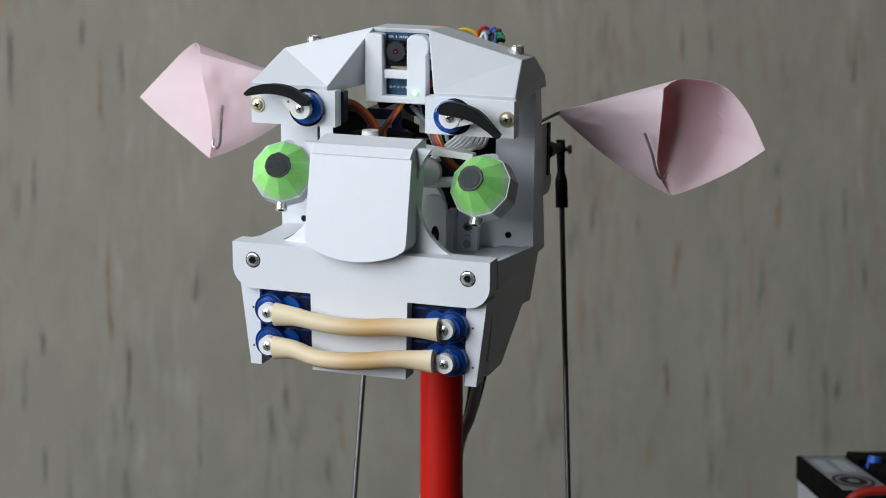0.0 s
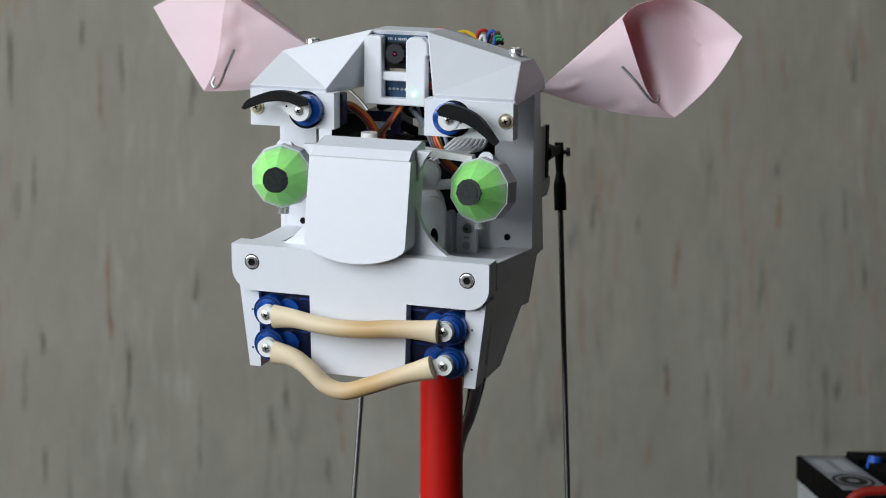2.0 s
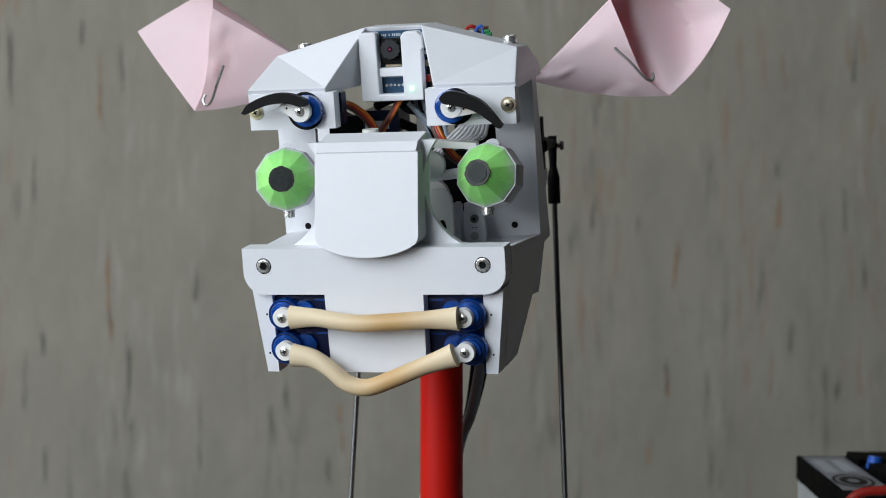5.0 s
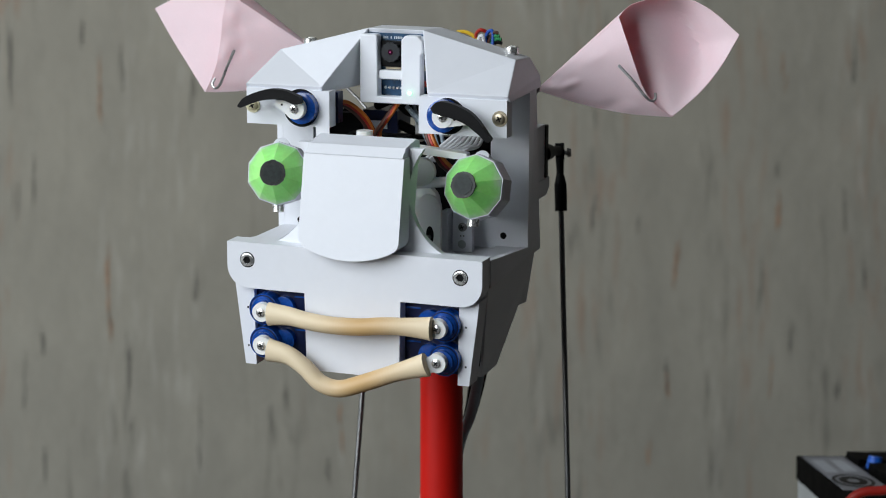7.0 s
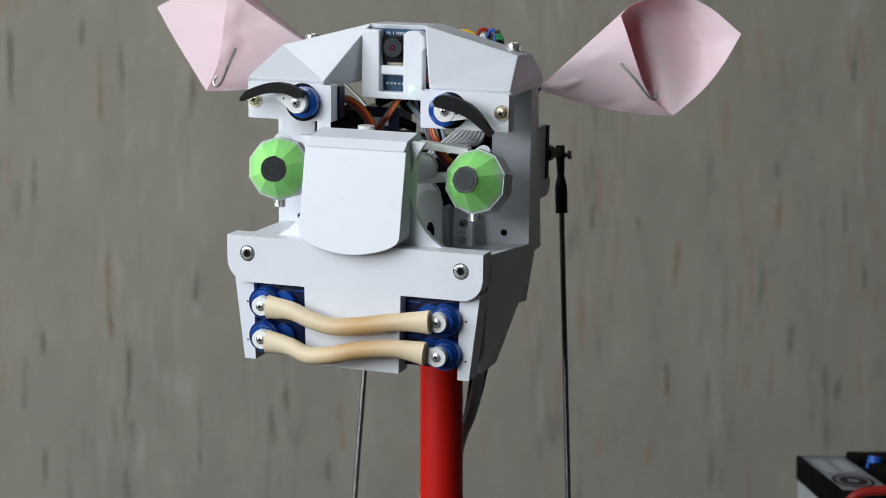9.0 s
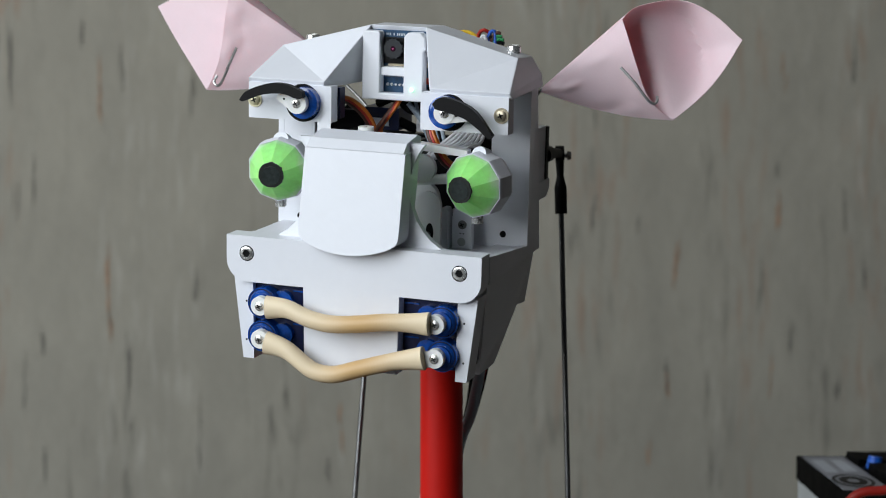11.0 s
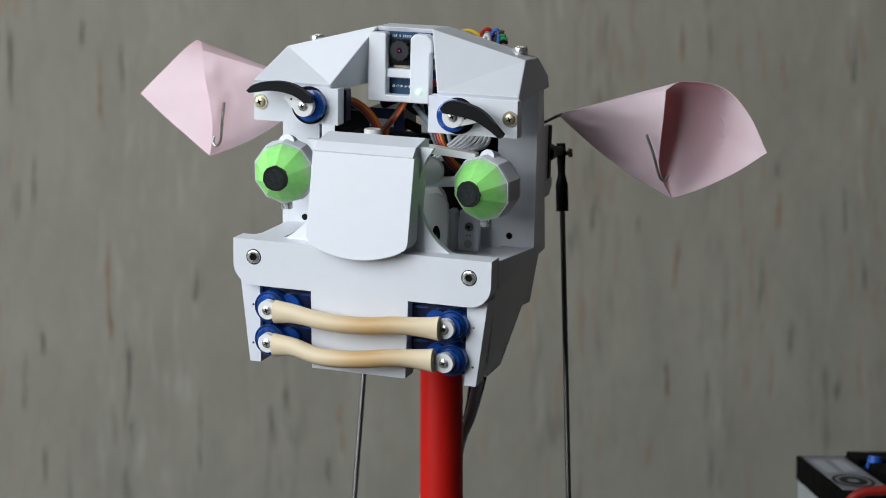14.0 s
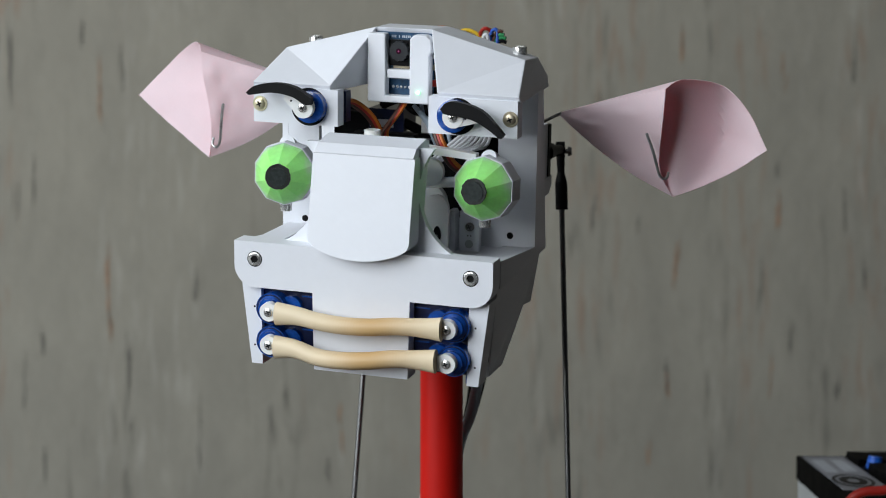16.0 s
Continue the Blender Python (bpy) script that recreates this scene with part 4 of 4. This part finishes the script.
# ---------------------------------------------------------------- ears: square pink paper rolled to a cone, held by a bent clip
def ear(side, shift):
    s = side
    dx, dy, dz = shift
    tip = Vector((25.0, 100, 11.6))
    corners = (((70.6, 25.2, -.28), (73.0, 27.2, -.17), (76.4, 27.9, -.07), (85.0, 26.2, .01), (92.5, 22.4, .035), (100.4, 14.2, .035), (107.7, 1.7, .02)),
               ((107.7, 1.7, .02), (97.0, -6.4, -.01), (85.0, -13.2, -.055), (73.3, -17.6, -.11)),
               ((73.3, -17.6, -.11), (69.8, -11.0, -.17), (68.3, -4.0, -.22), (69.2, 6.0, -.27), (70.3, 16.0, -.30), (70.6, 25.2, -.28)))
    # soft creases of the handled paper: where, how wide and high, how deep
    dents = ((33, 13, 5, 3.0, 1.3), (40, 8.5, 6, 2.2, -1.1), (52, -5, 6, 3.0, 0.9), (60, -9, 4, 4.0, -0.8), (56, 14, 7, 3.0, -0.6), (62, 2, 4, 8, 0.5))
    if s < 0:
        corners = (((72.3, 28.6, -.28), (76.0, 30.4, -.13), (81.0, 30.9, -.02), (88.4, 26.2, .03), (94.3, 20.6, .035), (101.0, 13.8, .02), (107.4, 6.8, -.005)),
                   ((107.4, 6.8, -.005), (95.5, -1.8, -.03), (84.5, -9.0, -.06), (72.9, -16.6, -.11)),
                   ((72.9, -16.6, -.11), (71.0, -11.0, -.17), (69.6, -3.0, -.22), (69.8, 8.0, -.27), (71.2, 19.0, -.30), (72.3, 28.6, -.28)))
        tip = Vector((25.0, 100, 15.0))
        dents = ((67.5, 21, 3.6, 5.0, -1.5), (64, 15, 3.0, 2.5, 1.1), (66.5, 4, 2.6, 7.0, -1.7), (61, 8, 3.0, 6.0, 1.0), (58, 22, 5, 3, 0.7), (92, 0, 5, 3, 0.7), (52, 0, 6, 6, -0.6))
    rim = []
    leaf = 0
    for n_run, run in enumerate(corners):
        for q in spline([(x, slope * (x - tip.x) + tip.y, z) for x, z, slope in run], 5)[:-1]:
            rim.append(q)
            leaf += n_run < 2
    bm = B()
    cols = []
    for k, q in enumerate(rim):
        q = Vector(q)
        col = []
        for j in range(1, 31):
            t = j / 30
            p = tip.lerp(q, t)
            p.y += 0.3 * math.sin(5.0 * t + k * 0.3) * t * (1 - t) * 2
            sag, reach_up = (2.8, 9) if s > 0 else (4.6, 13)
            p.z -= sag * math.sin(math.pi * t) * max(0.0, 1 - (q.z + 17.6) / reach_up)
            for ax, az, wide, high, depth in dents:
                far = math.hypot((p.x - ax) / wide, (p.z - az) / high)
                p.y += (1.0 if s > 0 else 0.65) * depth * max(0.0, 1 - far) * min(1.0, (t * 6) ** 2)
            if s > 0 and k < leaf and p.x > 72:
                u = min(1, (p.x - 72) / 19)
                w = max(0.0, p.x - 85)
                p.y += (22 * u * u * (3 - 2 * u) - 2.5 * u - 1.2 * w * w / (w + 6)) * (1 - 0.7 * t ** 8)
            col.append(bm.verts.new((s * (p.x + dx), p.y + dy, p.z + dz)))
        cols.append(col)
    t0 = bm.verts.new((s * (tip.x + dx), tip.y + dy, tip.z + dz))
    n = len(cols)
    for k in range(n):
        a, b = cols[k], cols[(k + 1) % n]
        bm.faces.new((t0, a[0], b[0]))
        for j in range(29):
            bm.faces.new((a[j], a[j + 1], b[j + 1], b[j]))
    bmesh.ops.recalc_face_normals(bm, faces=bm.faces)
    bmesh.ops.solidify(bm, geom=list(bm.faces), thickness=0.25)
    e = part("ear", bm, PAPER, head, "pink paper ear rolled into a cone", flat=False)

    def pt(x, y, z):
        return (s * (x + dx), y + dy, z + dz)
    bm = B()
    if s < 0:
        dx -= 4.0
    dx += 1.4
    loop = [pt(63.2, 83.6, 8.4), pt(66.2, 83.4, 1.0), pt(68.3, 83.6, -6.2), pt(69.8, 84.0, -8.6), pt(71.2, 84.8, -8.4), pt(71.6, 86.2, -6.6)]
    if s < 0:
        loop = [pt(63.2, 82.6, 8.4), pt(64.0, 82.4, 1.0), pt(64.6, 82.6, -5.6), pt(65.5, 83.0, -8.6), pt(67.2, 83.6, -9.8), pt(68.9, 84.4, -8.8), pt(69.0, 85.6, -6.4)]
    tube(bm, loop, 0.55, 8)
    part("paper_clip", bm, CLIP_STEEL, e, "bent steel paper clip", flat=False)
    bm = B()
    dx = shift[0]
    tube(bm, [pt(27, 100, 11.8), (s * 21, 100 + dy * .5, 8.6), (s * 12, 98, 3.5), (s * 5, 98, 0)], 0.6, 8)
    part("ear_wire", bm, DARK_STEEL, e, "thin steel wire", flat=False)
    bm = B()
    prism(bm, [(s * x, z) for x, z in ((-3.5, -3), (3.5, -3.4), (15.5, 2.2), (17.5, 4.4), (16.2, 6.8), (13.6, 6.4), (-3, 3.2))], 97, 99.4)
    part("ear_horn", bm, WHITE_SMOOTH, e, bevel=0.4)
    return e


EAR_PIVOT = {1: (18.9, 32.7), -1: (-18.4, 29.2)}
ears = {1: ear(1, (0, 0, 0)), -1: ear(-1, (13.9, 3, 3.8))}

# ---------------------------------------------------------------- works inside and behind the head
for x in (35.5, -35.0):
    bm = B()
    side_prism(bm, [(98, 15), (98, 37.2), (118, 37.2), (118, 15)], x - 24, x)
    side_prism(bm, [(100, 8), (100, 15), (124, 15), (124, 11), (120, 8)], x - 24, x + 0.4)
    sv = part("tilt_servo", bm, WHITE, head, "white housing of a neck servo", bevel=0.4)
    part("servo_flank", box(B(), x - 22, x + 0.5, 118.1, 121.5, 15.2, 36.6), BLACK, sv)
    bm = B()
    rod(bm, (x - 2.0, 121.5, 24.5), (x - 2.0, 130, 24.0), 3.6, 3.2, 20)
    rod(bm, (x - 2.0, 130, 24.0), (x - 3.0, 148, 21.5), 2.2, 2.0, 20)
    part("servo_shaft", bm, BLACK, sv, flat=False)
part("back_board", box(B(), -40, 12, 92, 96, -5, 34), PCB_DARK, head, "dark circuit board", bevel=0.2)
part("back_board", box(B(), 14, 40, 88, 92, 6, 42), PCB_DARK, head, "dark circuit board", bevel=0.2)
part("eye_servo", box(B(), -20, 3, 46, 68, 24, 36.5), SERVO_SHADED, head, "blue eye servo, inner shade put into its colour", bevel=0.4)
# servo, wall, frames and bracket blackened: the shade inside the head as colour
part("eye_servo", box(B(), 6, 29, 52, 70, 10, 33), BLACK, head, "black eye servo", bevel=0.4)
part("inner_wall", box(B(), -46, 46, 66, 68, -4, 20), BLACK, head)
part("inner_frame", box(B(), -34, -20, 60, 64, 34, 46.5), BLACK, head, bevel=0.5)
part("inner_frame", box(B(), 17, 34.2, 58, 62, 30, 50), BLACK, head, bevel=0.5)
gear = part("gaze_servo", box(B(), -19, -5, 58, 72, 40, 48.5), SERVO_SHADED, head, "blue gaze servo in a shaded tone, with a pale label", bevel=0.5)
part("servo_label", box(B(), -18.5, -9, 57.6, 58.1, 41.5, 44.5), BARS, gear)
part("gaze_bracket", box(B(), -22, 2, 50, 55, 37.5, 40.5), BLACK, head, bevel=0.4)
bm = B()
for k in range(5):
    rod(bm, (2 + k * 1.2, 49.5, 52 - k * 1.1), (8 + k * 1.2, 53, 43 - k * 1.1), 0.9, 0.9, 10)
part("flat_cable", bm, WIRE_GREY, head, "grey-blue corrugated flat cable", flat=False)
part("grey_clip", box(B(), 1.5, 4.5, 60, 64, 40, 47), WIRE_WHITE, head, bevel=0.5)
bm = B()
rod(bm, (-7.4, 31, 40.5), (-7.4, 31, 44.9), 3.2, 3.0, 20)
part("lever_hub", bm, WHITE_SMOOTH, head, flat=False)
bm = B()
prism(bm, [(-14, 40.6), (-12, 42.8), (-2, 42.8), (3, 41.9), (12, 41.4), (34, 39.4), (34, 37.0), (12, 38.6), (-2, 39.6)], 26, 30)
part("eye_link", bm, WHITE_SMOOTH, head, bevel=0.4)
cross_screw("link_screw", (-7.4, 29.5, 43.8), 1.3, head, STEEL)


def strands(name, points, materials, gap, r=0.85):
    """A flat servo lead: strands side by side."""
    for k, m in enumerate(materials):
        d = (k - (len(materials) - 1) / 2) * gap
        bm = B()
        tube(bm, [(x + d * 0.75, y + d * 0.3, z + d * 0.5) for x, y, z in points], r, 8)
        part(name, bm, m, head, flat=False)


LEAD = (WIRE_BROWN, WIRE_RED, WIRE_ORANGE)
strands("servo_lead", [(-21.5, 36, 53.8), (-18, 39, 53.0), (-13.6, 41, 49.4), (-10.6, 43, 44.5), (-9.6, 46, 38)], LEAD, 1.0)
strands("servo_lead", [(1.0, 44, 55.0), (-0.6, 42, 51.4), (-3.4, 41, 47.1), (-7.0, 43, 42.6), (-8.0, 46, 38)], LEAD, 1.0)
strands("servo_lead", [(16.0, 34, 50.0), (17.6, 32, 44.3), (19.8, 31, 40.3), (22.4, 33, 34.5), (25.5, 38, 30)], LEAD, 1.0)
rnd = random.Random(3)
for k in range(8):
    bm = B()
    a = k * 2.4
    tube(bm, [(8 + a * .9, 46, 30 + a * 0.35), (13 + a * .9, 44, 34.5 + a * .2), (18 + a * .75, 50, 39.5 - a * .05), (22 + a * .5, 58, 44)], 0.65, 8)
    part("ribbon_strand", bm, WIRE_WHITE, head, flat=False)
for k in range(7):
    bm = B()
    tube(bm, [(2 + k * 1.5, 56, 56 - k * .3), (5 + k * 1.5, 52, 49 - k * .5), (8 + k * 1.3, 53, 41 - k * .6), (10 + k * 1.2, 58, 32)], 0.8, 8)
    part("ribbon_strand", bm, (WIRE_GREY, BLACK, WIRE_GREY, WIRE_BLUE)[k % 4], head, flat=False)
for pts, m in (([(-6, 62, 52), (-1, 58, 49), (5, 60, 47), (12, 66, 42)], BLACK), ([(-14, 60, 50), (-6, 57, 53), (0, 59, 50), (3, 66, 44)], BLACK),
               ([(-30, 66, 46), (-18, 62, 42), (-8, 60, 44), (0, 64, 40)], BLACK)):
    bm = B()
    tube(bm, pts, 1.9, 10)
    part("inner_cable", bm, m, head, flat=False)
# loose coloured leads looping over the back of the crown
loops = (([(-10, 98, 73), (-8, 101, 75.0), (-3, 103, 75.2), (3.4, 105, 72.6), (9.8, 106, 69.3), (11, 104, 63)], WIRE_ORANGE),
         ([(-11, 98, 72.6), (-8, 102, 74.2), (-2, 104, 74.2), (4, 106, 71.4), (9, 106, 68), (10, 104, 63)], WIRE_ORANGE),
         ([(-3, 104, 70), (0.8, 105, 73.4), (4.4, 106, 74.5), (8.4, 106, 73.2), (10.4, 106, 70.4), (10.5, 105, 64)], WIRE_YELLOW),
         ([(9.8, 105, 64), (9.6, 106, 71.6), (10.6, 106, 74.6), (12.6, 106, 75.4), (14.6, 107, 73), (15, 106, 64)], WIRE_RED),
         ([(13.4, 105, 64), (14.2, 106, 72.6), (15.4, 106, 75.0), (17.0, 106, 74.0), (17.2, 105, 64)], WIRE_BLUE),
         ([(11, 104, 64), (11.4, 105, 71.4), (12.6, 105, 73.2), (13.6, 105, 71), (13.6, 104, 64)], WIRE_WHITE),
         ([(15.0, 105, 64), (16.4, 106, 70.4), (18.6, 106, 72.0), (20.6, 106, 72.0)], WIRE_GREEN), ([(14.6, 105, 64), (16, 106, 71.6), (18, 106, 73.2), (19.8, 106, 73.2)], WIRE_GREEN),
         ([(15.4, 105, 64), (17.0, 106, 69.4), (19, 106, 70.8), (20.8, 106, 70.4)], BLACK), ([(14, 105, 64), (16.2, 106, 73.0), (17.8, 106, 74.6), (19.2, 106, 74.4)], WIRE_BROWN),
         ([(12.4, 105, 64), (12.8, 106, 70), (14.4, 106, 72.6), (16.6, 106, 72.8)], BLACK))
for pts, m in loops:
    bm = B()
    tube(bm, pts, 0.75, 8)
    part("crown_lead", bm, m, head, flat=False)


# ---------------------------------------------------------------- push rods and cable
def push_rod(label, off):
    """A rod below its ball link; off: how far the link stands beside the bolt's head."""
    root = tagged(new("push_rod"), label, "push rod", "push rods beside the pole")
    bm = B()
    rod(bm, (off, 0, -22), (off, 0, -243), 1.15, 1.15, 18)
    part("rod", bm, DARK_STEEL, root, "dull steel rod", flat=False)
    bm = B()
    rod(bm, (off, 0, 1), (off, 0, -9), 2.0, 1.5, 18)
    rod(bm, (off, 0, -8.6), (off, 0, -13), 1.5, 2.5, 18)
    rod(bm, (off, 0, -13), (off, 0, -24.5), 2.6, 2.6, 18)
    rod(bm, (off - 1.8, 0, 1.0), (off + 1.8, 0, 1.0), 3.2, 3.2, 22)
    part("ball_link", bm, BLACK, root, "black plastic ball link", flat=False)
    bm = B()
    rod(bm, (off + 1.5, 0, 0), (0, 0, 0), 1.0, 1.0, 14)
    rod(bm, (-0.6, 0, 0), (1.0, 0, 0), 2.0, 1.7, 18)
    part("bolt", bm, DARK_STEEL, root, "small round-headed bolt", flat=False)
    return root


STEEL_ROD = "thin steel push rod with a black ball link"
rods = [(push_rod(STEEL_ROD, -3.7), Vector((0.0356, 0.1524, 0.0202)), Vector((0.0588, 0.809, TABLE_Z))),
        (push_rod(STEEL_ROD, -2.0), Vector((-0.047, 0.1524, 0.0202)), Vector((-0.0438, 0.8315, TABLE_Z)))]


def neck_cable():
    root = tagged(new("neck_cable"), "grey and black cables hanging from the head behind the red pole", "cable")
    root.location = (0.0, 0.79, TABLE_Z)
    for k, (m, r, d) in enumerate(((WIRE_GREY, 2.3, 0.6), (BLACK, 1.1, -2.4), (WIRE_RED, 0.5, 3.0), (BLACK, 0.8, 3.6))):
        pts = [(21 + d, 6, 225), (19 + d, 8, 190), (15.5 + d, 10, 160), (11.5 + d * .6, 11, 137), (6 + d * .5, 13, 120), (3 + d * .4, 15, 80), (4 + d, 15, 2)]
        bm = B()
        tube(bm, [(x, y + 1.1 * abs(d), z) for x, y, z in pts], r, 10)
        part("strand", bm, m, root, flat=False)
    return root


cable = neck_cable()


# ---------------------------------------------------------------- what moves
def motions():
    walk(head, HEAD_ROWS)
    # gaze of each eye: seconds, to the side and up, in degrees
    gaze = {-1: ((0, 11, 25.1), (0.5, 11.1, 25), (1, 9, 11.9), (1.5, 9, 6.2), (2, 9, 1.5), (2.5, 12.3, 4.2), (3, 11.8, 15.6), (3.5, 10.8, 8), (4, 10.9, 10.2),
                 (6.5, 11, 7), (7, 12, 11.4), (7.5, 12.8, 10.3), (8, 13.2, 18), (8.5, 11.4, 9.8), (9, 12.1, 7.4), (11.3, 7, -3.8), (12, 5.8, -2.8),
                 (13.5, 5.2, -3.7), (14, 4, -4.7), (15, 4.2, -4.4), (15.5, 8.8, 4.5), (16, 8, 2.1)),
            1: ((0, -8.4, 26.2), (0.5, -8.8, 26.3), (1, -6.8, 15), (1.5, -7.7, 11), (2, -7.4, 5), (2.5, -4.2, 8.8), (3, -8.5, 19.1), (3.5, -6.8, 13.4), (4, -6.7, 14.6),
                (6.5, -5.6, 12.7), (7, -6.3, 13.5), (7.5, -5.7, 13.8), (8, -6.5, 19.6), (8.5, -4.7, 13.5), (9, -5, 12.2), (11.3, -13.4, -3.6), (12, -11.7, -3.2),
                (13.5, -12.4, -3.2), (14, -13.5, -3.8), (15, -12, -3.9), (15.5, -5.9, 5.2), (16, -5, 2.8))}
    for s, rows in gaze.items():
        walk(eyes[s], [(t, pose(s * .0388, .024, .0279, -up, 0, out)) for t, out, up in rows])
    # ears: seconds and share of the way up
    lift = ((0, 0), (1.35, 0.0), (1.5, 0.22), (1.8, 0.95), (2.0, 1.0), (4, 1), (9, 1), (11.3, 0.98), (13.5, 0.98), (13.65, 0.75), (13.85, 0.1), (14, 0.015), (16, 0.015))
    for s, full in ((1, -24.0), (-1, 19.3)):
        px, pz = EAR_PIVOT[s]
        slide = 0.0 if s > 0 else -2.0      # the far ear also shifts a little on its wire
        walk(ears[s], [(t, pose((px + slide * u) * .001, 0, pz * .001, 0, full * u, 0)) for t, u in lift])
    # eyebrows: down with the ears up
    for s, full in ((1, 5.5), (-1, -12.0)):
        walk(eyebrows[s], [(t, pose(s * .0286, 0, .0539, 0, full * u, 0)) for t, u in lift])
    # lips
    shapes = {}
    for name, points in UPPER.items():
        shapes["upper", name] = lip_shape(points, 1.2)
    for name, points in LOWER.items():
        shapes["lower", name] = lip_shape(points, 0.2 if name in ("smile", "deep") else 2.2)
    upper_rows = ((0, "rest"), (2.3, "rest"), (2.6, "bowl"), (3, "flat"), (6.4, "flat"), (6.75, "rest"), (7.5, "rest"), (7.7, "bowl"), (9, "bowl"), (10.6, "bowl"),
                  (11.2, "sag"), (13.4, "sag"), (13.8, "rest"), (16, "rest"))
    lower_rows = ((0, "rest"), (1.3, "rest"), (1.5, "half"), (1.75, "smile"), (7.5, "smile"), (7.72, "wave"), (9.2, "wave"), (10.6, "wave"), (11.3, "deep"),
                  (13.5, "deep"), (13.68, "half"), (13.82, "rest"), (16, "rest"))
    for which, rings, rows, z in (("upper", upper_lip, upper_rows, -18.2), ("lower", lower_lip, lower_rows, -30.6)):
        for k, ring in enumerate(rings):
            walk(ring, [(t, shapes[which, name][0][k]) for t, name in rows])
        for s, end in ((-1, 1), (1, 2)):
            walk(horns[s, z], [(t, pose(s * .0339, 0, z * .001, 0, -shapes[which, name][end], 0)) for t, name in rows])
    # the cables lean with the head from where they are tied to the pole
    tie = Matrix.Translation((0.006, 0.013, 0.120))
    stand = Matrix.Translation((0.0, 0.79, TABLE_Z))
    tilts = [(t, math.degrees(math.atan2(-m[2][0], m[0][0]))) for t, m in HEAD_ROWS]
    walk(cable, [(t, stand @ tie @ pose(0, 0, 0, 0, 0.28 * max(0.0, tilt - 4.6), 0) @ tie.inverted()) for t, tilt in tilts])
    # push rods: the ball stays on the head, the lower end on its place at the table
    for root, ball, foot in rods:
        rows = []
        for t, m in HEAD_ROWS:
            top = m @ ball
            turn = Vector((0, 0, -1)).rotation_difference((foot - top).normalized()).to_matrix().to_4x4()
            rows.append((t, Matrix.Translation(top) @ turn))
        walk(root, rows)


motions()
